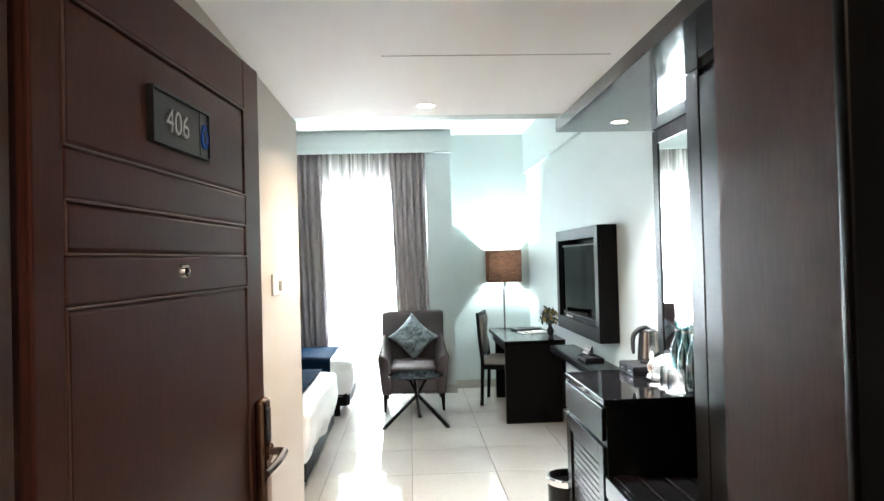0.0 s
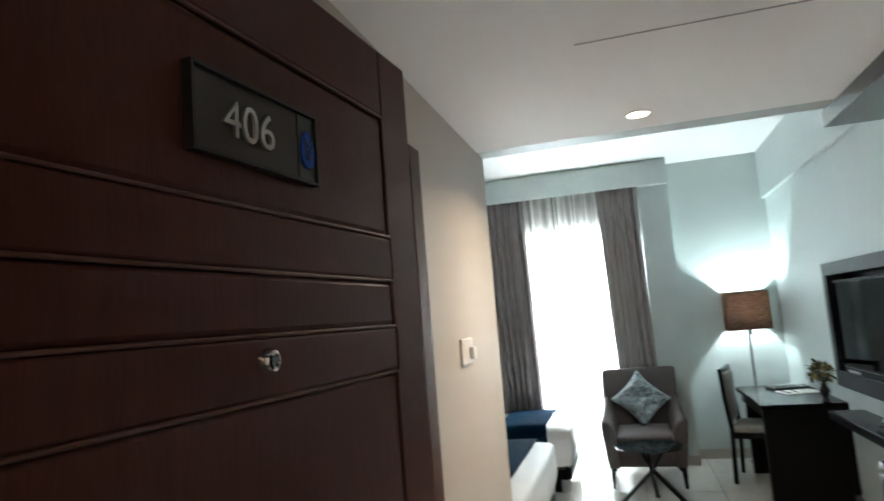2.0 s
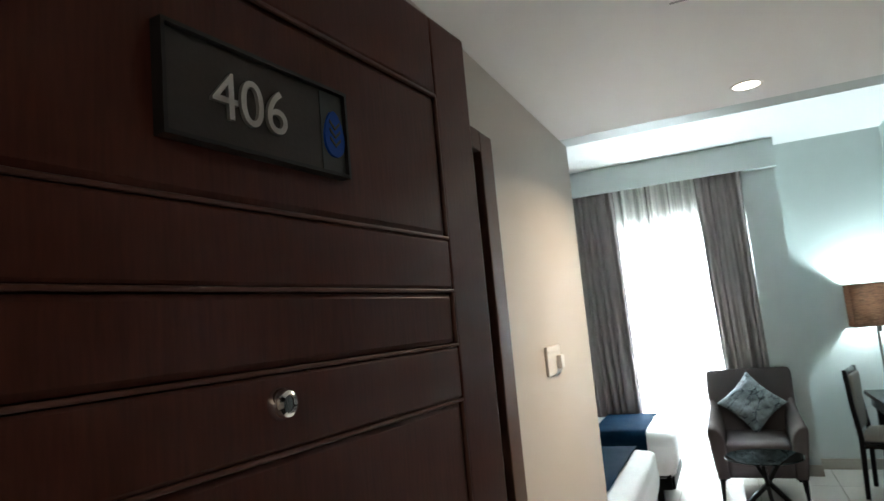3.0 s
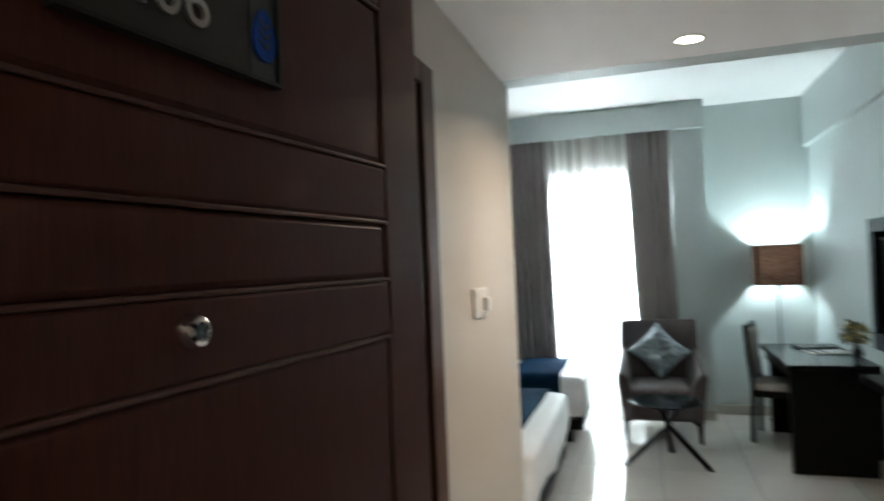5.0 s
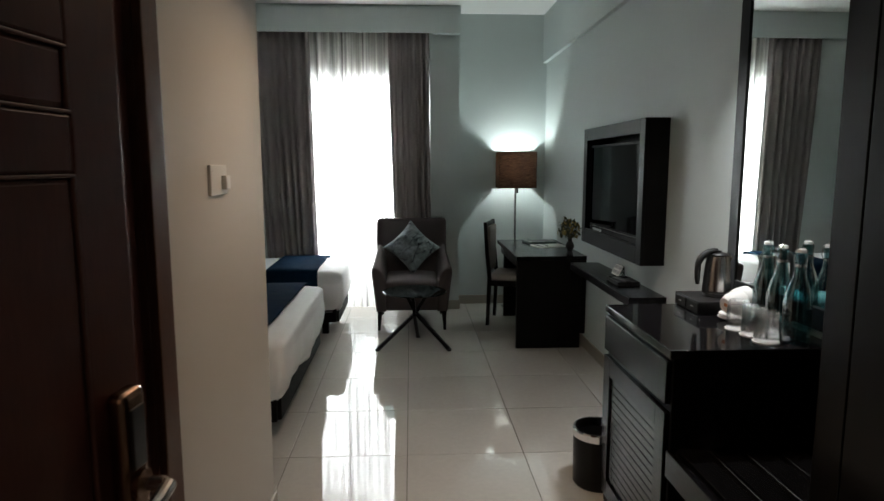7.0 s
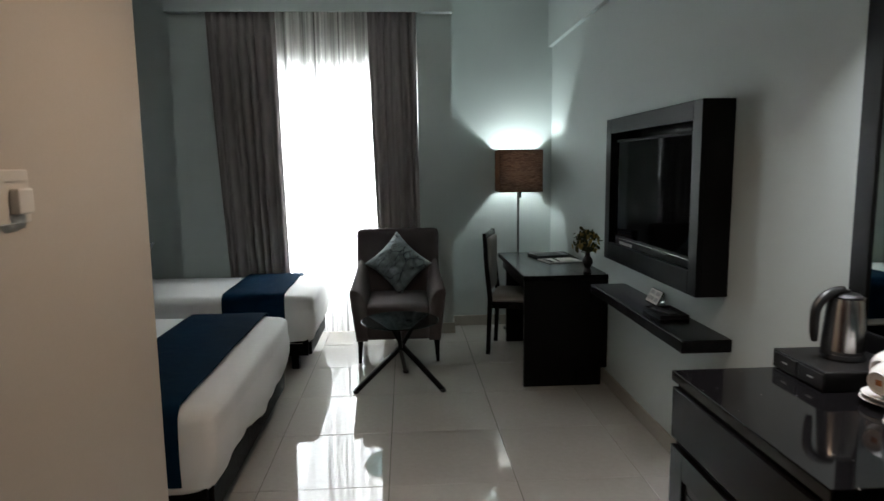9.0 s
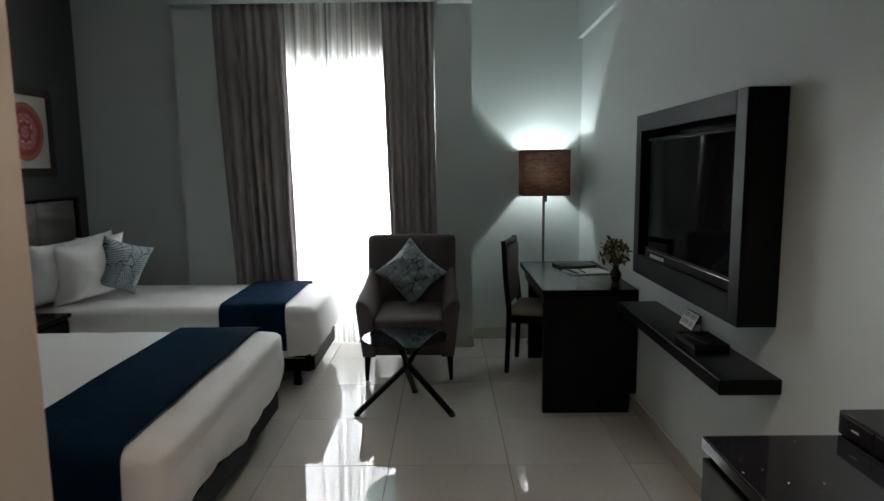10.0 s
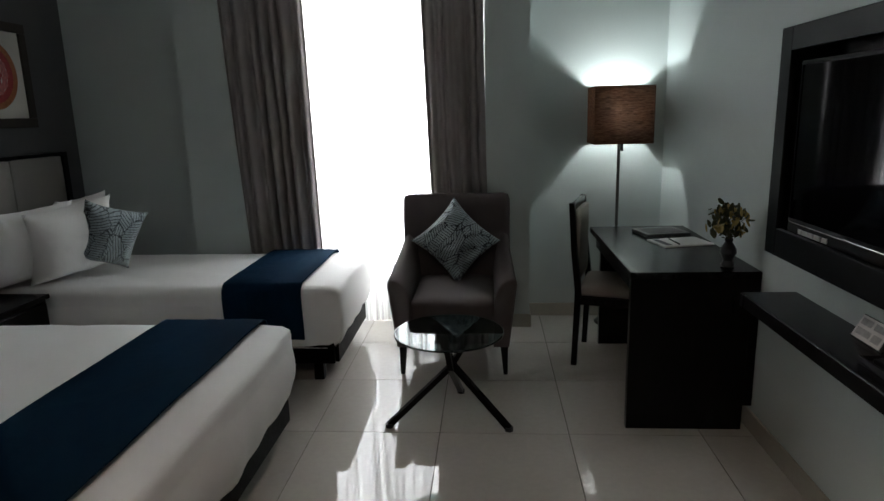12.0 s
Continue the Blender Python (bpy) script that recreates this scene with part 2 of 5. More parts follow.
def cloth_through(name, color, through_color, through, clear, weave_or_fold=900.0, vary=0.1, upright=0.12):
    """Thin cloth: diffuse, lets light through, has small woven gaps; coarse upright noise paints fold shading."""
    m = bpy.data.materials.new(name)
    m.use_nodes = True
    N, L = m.node_tree.nodes, m.node_tree.links
    N.remove(N["Principled BSDF"])
    out = N["Material Output"]
    tc = N.new("ShaderNodeTexCoord")
    mp = N.new("ShaderNodeMapping")
    mp.inputs["Scale"].default_value = (1, 1, upright)
    no = N.new("ShaderNodeTexNoise")
    no.inputs["Scale"].default_value, no.inputs["Detail"].default_value = weave_or_fold, 3
    L.new(tc.outputs["Object"], mp.inputs["Vector"])
    L.new(mp.outputs["Vector"], no.inputs["Vector"])
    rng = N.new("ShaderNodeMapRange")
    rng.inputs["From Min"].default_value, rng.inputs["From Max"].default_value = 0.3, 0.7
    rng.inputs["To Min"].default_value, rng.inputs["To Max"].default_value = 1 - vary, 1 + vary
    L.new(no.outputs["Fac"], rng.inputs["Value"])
    shades = []
    for kind, c in (("ShaderNodeBsdfDiffuse", color), ("ShaderNodeBsdfTranslucent", through_color)):
        sc = N.new("ShaderNodeVectorMath")
        sc.operation = "SCALE"
        sc.inputs[0].default_value = c
        L.new(rng.outputs["Result"], sc.inputs["Scale"])
        s = N.new(kind)
        L.new(sc.outputs["Vector"], s.inputs["Color"])
        shades.append(s)
    mix = N.new("ShaderNodeMixShader")
    mix.inputs["Fac"].default_value = through
    L.new(shades[0].outputs[0], mix.inputs[1])
    L.new(shades[1].outputs[0], mix.inputs[2])
    if clear > 0:
        tr = N.new("ShaderNodeBsdfTransparent")
        mix2 = N.new("ShaderNodeMixShader")
        gaps = N.new("ShaderNodeMapRange")
        gaps.inputs["From Min"].default_value, gaps.inputs["From Max"].default_value = 0.36, 0.64
        gaps.inputs["To Min"].default_value, gaps.inputs["To Max"].default_value = clear * 0.1, clear * 1.6
        L.new(no.outputs["Fac"], gaps.inputs["Value"])
        L.new(gaps.outputs["Result"], mix2.inputs["Fac"])
        L.new(mix.outputs[0], mix2.inputs[1])
        L.new(tr.outputs[0], mix2.inputs[2])
        mix = mix2
    L.new(mix.outputs[0], out.inputs["Surface"])
    return m


def leaf_cloth(name, ground, line, scale=9.0):
    """Printed cloth: leaves with veins in fine lines."""
    m = bpy.data.materials.new(name)
    m.use_nodes = True
    N, L = m.node_tree.nodes, m.node_tree.links
    b = N["Principled BSDF"]
    tc = N.new("ShaderNodeTexCoord")
    vor = N.new("ShaderNodeTexVoronoi")
    vor.feature = "DISTANCE_TO_EDGE"
    vor.inputs["Scale"].default_value = scale
    cells = N.new("ShaderNodeTexVoronoi")
    cells.inputs["Scale"].default_value = scale
    mp = N.new("ShaderNodeMapping")
    mp.inputs["Rotation"].default_value = (0, radians(35), 0)
    mp.inputs["Scale"].default_value = (1.6, 0.35, 0.8)
    L.new(tc.outputs["Object"], mp.inputs["Vector"])
    for v in (vor, cells):
        L.new(mp.outputs["Vector"], v.inputs["Vector"])
    veins = N.new("ShaderNodeTexWave")
    veins.inputs["Scale"].default_value, veins.inputs["Distortion"].default_value = 21.0, 1.6
    spin = N.new("ShaderNodeVectorRotate")
    spin.rotation_type = "Y_AXIS"
    L.new(tc.outputs["Object"], spin.inputs["Vector"])
    sep = N.new("ShaderNodeSeparateColor")
    L.new(cells.outputs["Color"], sep.inputs["Color"])
    ang = N.new("ShaderNodeMath")
    ang.operation = "MULTIPLY"
    ang.inputs[1].default_value = 6.28
    L.new(sep.outputs["Red"], ang.inputs[0])
    L.new(ang.outputs["Value"], spin.inputs["Angle"])
    L.new(spin.outputs["Vector"], veins.inputs["Vector"])
    e1 = N.new("ShaderNodeMath")
    e1.operation, e1.inputs[1].default_value = "LESS_THAN", 0.022
    L.new(vor.outputs["Distance"], e1.inputs[0])
    e2 = N.new("ShaderNodeMath")
    e2.operation, e2.inputs[1].default_value = "GREATER_THAN", 0.86
    L.new(veins.outputs["Fac"], e2.inputs[0])
    mx = N.new("ShaderNodeMath")
    mx.operation = "MAXIMUM"
    L.new(e1.outputs["Value"], mx.inputs[0])
    L.new(e2.outputs["Value"], mx.inputs[1])
    col = N.new("ShaderNodeMix")
    col.data_type = "RGBA"
    col.inputs["A"].default_value, col.inputs["B"].default_value = (*ground, 1), (*line, 1)
    L.new(mx.outputs["Value"], col.inputs["Factor"])
    L.new(col.outputs["Result"], b.inputs["Base Color"])
    b.inputs["Roughness"].default_value = 0.75
    b.inputs["Sheen Weight"].default_value = 0.2
    crease = N.new("ShaderNodeTexNoise")
    crease.inputs["Scale"].default_value, crease.inputs["Detail"].default_value, crease.inputs["Distortion"].default_value = 16, 4, 1.2
    L.new(tc.outputs["Object"], crease.inputs["Vector"])
    bp = N.new("ShaderNodeBump")
    bp.inputs["Strength"].default_value, bp.inputs["Distance"].default_value = 0.6, 0.02
    L.new(crease.outputs["Fac"], bp.inputs["Height"])
    L.new(bp.outputs["Normal"], b.inputs["Normal"])
    warp = N.new("ShaderNodeVectorMath")
    warp.operation = "MULTIPLY_ADD"
    warp.inputs[1].default_value = (0.05, 0.05, 0.05)
    L.new(crease.outputs["Color"], warp.inputs[0])
    L.new(tc.outputs["Object"], warp.inputs[2])
    L.new(warp.outputs["Vector"], mp.inputs["Vector"])
    return m


def speckled(name, base, speck, rough):
    """Polished dark granite with pale flecks."""
    m = material(name, base, rough, vary=0.3, scale=12, grain=150, bump=0.0, spec=0.45)
    N, L = m.node_tree.nodes, m.node_tree.links
    b = N["Principled BSDF"]
    src = b.inputs["Base Color"].links[0].from_socket
    tc = N.new("ShaderNodeTexCoord")
    v = N.new("ShaderNodeTexVoronoi")
    v.inputs["Scale"].default_value = 45
    L.new(tc.outputs["Object"], v.inputs["Vector"])
    sep = N.new("ShaderNodeSeparateColor")
    L.new(v.outputs["Color"], sep.inputs["Color"])
    rare = N.new("ShaderNodeMath")
    rare.operation, rare.inputs[1].default_value = "GREATER_THAN", 0.86
    near = N.new("ShaderNodeMath")
    near.operation, near.inputs[1].default_value = "LESS_THAN", 0.095
    L.new(sep.outputs["Red"], rare.inputs[0])
    L.new(v.outputs["Distance"], near.inputs[0])
    both = N.new("ShaderNodeMath")
    both.operation = "MULTIPLY"
    L.new(rare.outputs["Value"], both.inputs[0])
    L.new(near.outputs["Value"], both.inputs[1])
    col = N.new("ShaderNodeMix")
    col.data_type = "RGBA"
    L.new(src, col.inputs["A"])
    col.inputs["B"].default_value = (*speck, 1)
    L.new(both.outputs["Value"], col.inputs["Factor"])
    L.new(col.outputs["Result"], b.inputs["Base Color"])
    return m


def glow(name, color, strength):
    m = bpy.data.materials.new(name)
    m.use_nodes = True
    b = m.node_tree.nodes["Principled BSDF"]
    b.inputs["Base Color"].default_value = (0.8, 0.8, 0.8, 1)
    b.inputs["Emission Color"].default_value = (*color, 1)
    b.inputs["Emission Strength"].default_value = strength
    return m


PAINT = material("grey_green_wall_paint", (0.50, 0.55, 0.535), 0.55, vary=0.03, scale=1.5, grain=180, bump=0.08)
# The room's wall paint again, with warm lamplight tinted into the colour.
PAINT_WARMED = material("lamplit_wall_paint", (0.56, 0.52, 0.47), 0.55, vary=0.03, scale=1.5, grain=180, bump=0.08)
LINTEL = material("cream_lintel_paint", (0.76, 0.72, 0.64), 0.6, vary=0.03, scale=1.5, grain=180, bump=0.08)
CHARCOAL = material("charcoal_wall_paint", (0.092, 0.094, 0.095), 0.6, vary=0.08, scale=2, grain=160, bump=0.1)
CEILING = material("white_ceiling_paint", (0.85, 0.84, 0.82), 0.7, vary=0.02, scale=1.2, grain=200, bump=0.05)
TILE = material("polished_cream_tile", (0.50, 0.47, 0.425), 0.022, vary=0.06, scale=2.5, grain=35, bump=0.0, spec=0.85, random_tone=0.04)
GROUT = material("tile_grout", (0.12, 0.108, 0.095), 0.85, vary=0.15, bump=0.3)
SKIRT = material("cream_tile_skirting", (0.42, 0.39, 0.34), 0.25, vary=0.05)
DOORWOOD = material("red_brown_door_veneer", (0.086, 0.028, 0.0195), 0.36, vary=0.26, scale=4, grain=45, bump=0.10, stretch=(5, 5, 0.5), spec=0.20)
# Paler than the door veneer, to paint the light its bead edges catch.
BEAD = material("door_bead_highlight", (0.12, 0.055, 0.042), 0.36, vary=0.25, scale=8, grain=70, bump=0.05)
FRAMEWOOD = material("brown_frame_veneer", (0.085, 0.040, 0.026), 0.45, vary=0.28, scale=4, grain=60, bump=0.12, stretch=(5, 5, 0.5), spec=0.18)
ESPRESSO = material("espresso_stained_wood", (0.0040, 0.0036, 0.0036), 0.22, vary=0.3, scale=5, grain=80, bump=0.03, stretch=(6, 0.7, 6), spec=0.14)
ESPRESSO_UP = material("espresso_wood_upright_grain", (0.0040, 0.0036, 0.0036), 0.30, vary=0.3, scale=5, grain=80, bump=0.04, stretch=(6, 6, 0.6), spec=0.13)
WARDWOOD = material("dark_satin_wardrobe_veneer", (0.0075, 0.0066, 0.0062), 0.32, vary=0.30, scale=3, grain=55, bump=0.04, stretch=(5, 5, 0.4), spec=0.24)
SATIN = material("satin_dark_frame_lacquer", (0.0042, 0.0044, 0.0047), 0.34, vary=0.25, scale=2, grain=90, bump=0.0, spec=0.11)
LAMINATE = material("glossy_dark_laminate", (0.035, 0.033, 0.033), 0.10, vary=0.25, scale=4, grain=60, bump=0.02, stretch=(5, 0.6, 5), spec=0.6)
GRANITE = speckled("black_granite", (0.006, 0.0055, 0.006), (0.5, 0.48, 0.46), 0.06)
LINEN = crease(material("white_bed_linen", (0.85, 0.84, 0.83), 0.8, vary=0.03, scale=4, grain=400, bump=0.12), 3.5, 0.010, 0.35)
PILLOWCASE = crease(material("white_pillow_cotton", (0.84, 0.83, 0.82), 0.8, vary=0.03, scale=4, grain=400, bump=0.12), 5, 0.022, 0.45)
NAVY = crease(material("navy_bed_runner", (0.0036, 0.0165, 0.036), 0.9, vary=0.25, scale=6, grain=300, bump=0.25, spec=0.02), 5, 0.014, 0.45)
TAUPE = material("taupe_armchair_cloth", (0.088, 0.071, 0.068), 0.85, vary=0.15, scale=6, grain=420, bump=0.35)
BEIGE = material("beige_seat_cloth", (0.36, 0.33, 0.30), 0.8, vary=0.1, scale=6, grain=400, bump=0.3)
HEADCLOTH = material("beige_headboard_leather", (0.27, 0.255, 0.235), 0.55, vary=0.06, scale=3, grain=250, bump=0.2)
CUSHION = leaf_cloth("blue_grey_leaf_print", (0.29, 0.35, 0.37), (0.035, 0.048, 0.058), 8.0)
DRAPE = cloth_through("taupe_drape_cloth", (0.285, 0.258, 0.252), (0.32, 0.27, 0.24), 0.08, 0.0, 700, 0.06)
# Sheer: strong upright streaks paint the light and dark of its folds.
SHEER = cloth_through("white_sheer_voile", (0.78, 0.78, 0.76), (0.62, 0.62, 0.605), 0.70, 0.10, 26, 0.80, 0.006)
LINING = cloth_through("white_shade_lining", (0.74, 0.73, 0.70), (0.80, 0.76, 0.70), 0.30, 0.45, 400, 0.05)
BURLAP = cloth_through("brown_burlap_shade", (0.10, 0.058, 0.040), (0.22, 0.110, 0.062), 0.22, 0.055, 28, 0.50, 6.0)
TVBLACK = material("matt_black_casing", (0.005, 0.005, 0.0055), 0.55, vary=0.15, spec=0.12)
SCREEN = material("black_tv_glass", (0.003, 0.003, 0.004), 0.05, vary=0.1, bump=0.0, spec=0.15)
BLACK = material("black_plastic", (0.012, 0.012, 0.012), 0.35, vary=0.15)
BEDWOOD = material("dark_stained_bed_rail", (0.004, 0.0036, 0.0036), 0.5, vary=0.3, scale=5, grain=80, bump=0.05, stretch=(0.7, 6, 6), spec=0.06)
LEATHER = material("black_leatherette", (0.009, 0.0085, 0.0085), 0.42, vary=0.2, grain=220, bump=0.3, spec=0.2)
STEEL = material("brushed_steel", (0.60, 0.58, 0.56), 0.24, 1.0, vary=0.10, scale=6, grain=120, bump=0.05, stretch=(1, 1, 12))
POLE = material("dark_nickel_lamp_pole", (0.16, 0.155, 0.15), 0.35, 1.0, vary=0.1, bump=0.0)
CHROME = material("chrome", (0.75, 0.75, 0.75), 0.10, 1.0, vary=0.03, bump=0.0)
BRONZE = material("bronze_lock_metal", (0.30, 0.18, 0.12), 0.26, 1.0, vary=0.12, bump=0.03)
PEWTER = material("pewter_plate", (0.060, 0.053, 0.048), 0.42, 0.4, vary=0.10, grain=200, bump=0.08)
SILVER = material("silver_digits", (0.55, 0.54, 0.52), 0.35, 0.8, vary=0.05, bump=0.0)
BLUE = material("blue_emblem_enamel", (0.02, 0.085, 0.42), 0.6, vary=0.1, bump=0.0, spec=0.15)
WHITE = material("white_plastic", (0.72, 0.70, 0.66), 0.35, vary=0.03, bump=0.0)
CHINA = material("white_china", (0.80, 0.79, 0.77), 0.12, vary=0.02, bump=0.0)
PAPER = material("white_paper", (0.75, 0.74, 0.72), 0.7, vary=0.03, bump=0.05)
COVER = material("dark_book_cover", (0.04, 0.05, 0.05), 0.35, vary=0.2)
GREYPRINT = material("pale_grey_print", (0.42, 0.42, 0.42), 0.7, vary=0.2, scale=60, bump=0.0)
INK = material("grey_ink", (0.12, 0.12, 0.13), 0.7, vary=0.1, bump=0.0)
TOPGLASS = glass("green_tinted_table_glass", (0.13, 0.20, 0.20))
CLEAR = half_clear(glass("clear_drinking_glass", (0.97, 0.98, 0.98), 0.0, 1.5), 0.52)
BOTTLE = thin_glass("teal_bottle_glass", (0.66, 0.85, 0.87))
PANE = glass("window_glass", (0.98, 0.99, 0.99))
WATER = glass("clear_acrylic", (0.95, 0.97, 0.97))
MIRROR = material("silvered_mirror", (0.86, 0.90, 0.89), 0.0, 1.0, vary=0.0, bump=0.0)
ALU = material("white_window_aluminium", (0.70, 0.70, 0.70), 0.35, 0.0, vary=0.03)
LEAFGREEN = material("olive_leaf", (0.060, 0.066, 0.024), 0.6, vary=0.3)
PETAL = material("yellow_petal", (0.33, 0.24, 0.06), 0.6, vary=0.3)
PICFRAME = material("dark_brown_picture_frame", (0.040, 0.030, 0.025), 0.45, vary=0.25, scale=6, grain=70, bump=0.1, spec=0.3)
MATBOARD = material("white_mat_board", (0.72, 0.70, 0.66), 0.7, vary=0.02, bump=0.0)
RED = material("red_print", (0.38, 0.05, 0.045), 0.6, vary=0.35, scale=40, bump=0.0)
PINK = material("pink_print", (0.50, 0.17, 0.17), 0.6, vary=0.35, scale=60, bump=0.0)
ORANGE = material("ochre_print", (0.42, 0.16, 0.06), 0.6, vary=0.35, scale=80, bump=0.0)
BULB = glow("lit_bulb", (0.88, 0.98, 0.985), LAMP_POWER / (math.pi * 4 * math.pi * 0.03 ** 2))
SOFT = {LINEN, PILLOWCASE, NAVY, TAUPE, BEIGE, HEADCLOTH, CUSHION, DRAPE, SHEER}
FITTING = glow("downlight_diffuser", (1.0, 0.86, 0.70), 6.0)

# ---- plan, in metres ----
XR, XL, XH = 0.57, -1.447, -3.65          # tv wall, entry wall, headboard wall
YB, YP, YE = 6.72, 6.46, 2.61            # back wall, pilaster face, end of the entry
ZC, ZE = 3.018, 2.290                    # ceilings of the room and the entry
WX0, WX1, WZ = -2.24, -0.652, 2.335        # window opening
PX0, PX1 = -2.70, -0.36                  # outer edges of the pilasters
JX0, JX1 = -1.352, -0.43                 # entrance doorway

structure("wall_east", box(XR, XR + 0.12, -0.22, 6.84, 0, ZC), PAINT, "pale grey-green painted plaster wall behind the television", "wall")
structure("beam", box(XR - 0.04, XR, YE, YB, 2.535, ZC - 0.002, 0.004), PAINT, "pale grey-green painted shallow beam along the wall", "beam")
structure("wall_west", box(XH - 0.12, XH, YE - 0.12, 6.84, 0, ZC), CHARCOAL, "charcoal painted accent wall behind the beds", "wall")
structure("wall_entry", boxes([(XL - 0.12, XL, -0.22, 0.60, 0, ZE), (XL - 0.12, XL, 1.47, YE, 0, ZC), (XL - 0.12, XL, 0.60, 1.47, 2.04, ZE)]),
          PAINT_WARMED, "pale painted entry wall with a bathroom doorway", "wall")
structure("wall_south", box(XH - 0.12, XL - 0.12, YE - 0.12, YE, 0, ZC), PAINT, "pale grey-green painted wall of the bathroom block", "wall")
structure("bulkhead", box(XL, XR, YE - 0.12, YE, ZE, ZC), PAINT, "painted bulkhead over the end of the entry", "bulkhead")
structure("wall_north", boxes([(XH, PX0, YB, 6.84, 0, ZC), (PX1, XR, YB, 6.84, 0, ZC),
                               (PX0, WX0, YP, 6.84, 0, ZC), (WX1, PX1, YP, 6.84, 0, ZC)]),
          PAINT, "pale grey-green painted window wall with two pilasters", "wall")
structure("lintel", box(WX0, WX1, 6.66, 6.84, WZ, ZC - 0.001), LINTEL, "cream painted lintel over the window behind the sheer curtain", "lintel")
structure("valance", boxes([(PX0, -2.43, 6.37, YP, 2.757, ZC - 0.002), (-2.43, -0.625, 6.37, 6.384, 2.757, ZC - 0.002), (-0.625, PX1 + 0.005, 6.37, YP, 2.757, ZC - 0.002)]), PAINT, "pale grey-green boxed curtain pelmet under the ceiling", "valance")
structure("ceiling_room", box(XH - 0.12, XR + 0.12, YE - 0.12, 6.84, ZC, ZC + 0.1), CEILING, "white painted room ceiling", "ceiling")
structure("ceiling_entry", box(XL, XR, -0.22, YE - 0.12, ZE, ZE + 0.08), CEILING, "white painted low entry ceiling", "ceiling")
structure("wall_front", boxes([(-3.2, JX0 - 0.055, -0.22, 0, 0, 2.45), (JX1 + 0.055, XR, -0.22, 0, 0, 2.45), (JX0 - 0.055, JX1 + 0.055, -0.22, 0, 2.13, 2.45)]),
          PAINT_WARMED, "pale painted wall with the entrance doorway", "wall")
structure("wall_corridor", boxes([(-3.2, 1.6, -2.0, -1.88, 0, 2.45), (-3.2, -3.08, -1.88, -0.22, 0, 2.45), (1.48, 1.6, -1.88, -0.22, 0, 2.45)]),
          PAINT_WARMED, "pale painted corridor walls", "wall")
structure("ceiling_corridor", box(-3.2, 1.6, -2.0, -0.22, 2.45, 2.55), CEILING, "white corridor ceiling", "ceiling")
structure("ground_corridor", box(-3.2, 1.6, -2.0, -0.22, -0.1, 0.0), GROUT, "plain dark corridor floor", "floor")

# skirting tiles
SK = 0.095
skirts = [(PX1, XR, YB - 0.012, YB), (WX1, PX1 + 0.012, YP - 0.012, YP), (PX1, PX1 + 0.012, YP, YB - 0.012), (XR - 0.012, XR, 2.68, YB - 0.012),
          (PX0 - 0.012, WX0, YP - 0.012, YP), (XH, PX0 - 0.012, YB - 0.012, YB), (XL, XL + 0.012, 1.548, YE + 0.012), (XH, XL, YE, YE + 0.012)]
for r in skirts:
    structure("baseboard", box(*r, 0, SK, 0.003), SKIRT, "cream ceramic tile skirting", "baseboard")

# ceiling hatch; a thin grey strip paints the shadow line of its far gap
hatch = thing("ceiling_hatch", pose(-0.51, 1.085, ZE), "white painted service hatch flush in the entry ceiling", "hatch")
part("panel", box(-0.42, 0.42, -0.43, 0.43, -0.0006, 0.0), CEILING, hatch)
part("gap", boxes([(-0.43, 0.43, 0.431, 0.437, -0.002, 0)]),
     GREYPRINT, hatch, "grey strip drawn as the shadow in the hatch seam")


def downlight(x, y, z, r, label):
    d = thing("downlight", pose(x, y, z), label, "downlight")
    part("trim_ring", lathe([(r, -0.0015), (r * 1.28, -0.003), (r * 1.32, -0.0005), (r * 1.32, 0), (r, 0), (r, -0.0015)], 40), WHITE, d)
    part("diffuser", lathe([(0, -0.001), (r, -0.001), (r, 0), (0, 0)], 32), FITTING, d)


downlight(-0.757, 2.286, ZE, 0.04, "lit round recessed downlight in the white entry ceiling")
downlight(0.256, 2.42, 2.225, 0.036, "lit round recessed downlight in the dark soffit")
# The added corridor lamp's fitting, out of view.
downlight(-0.75, -1.50, 2.45, 0.08, "unseen corridor downlight, added to light the entrance door")

# ---- window ----
win = thing("window_1", pose((WX0 + WX1) / 2, 6.76, 0), "tall white-framed sliding window door behind curtains", "window", kind="structure")
hw = (WX1 - WX0) / 2
part("window_frame", boxes([(-hw, -hw + 0.05, -0.03, 0.03, 0, WZ), (hw - 0.05, hw, -0.03, 0.03, 0, WZ), (-hw + 0.05, hw - 0.05, -0.03, 0.03, WZ - 0.05, WZ),
                            (-hw + 0.05, hw - 0.05, -0.03, 0.03, 0, 0.04), (-0.03, 0.03, -0.03, 0.03, 0.04, WZ - 0.05)]), ALU, win)
for sx in (-1, 1):
    p = part("pane", box(min(sx * 0.03, sx * (hw - 0.05)), max(sx * 0.03, sx * (hw - 0.05)), -0.003, 0.003, 0.04, WZ - 0.05), PANE, win)
    p.visible_shadow = False


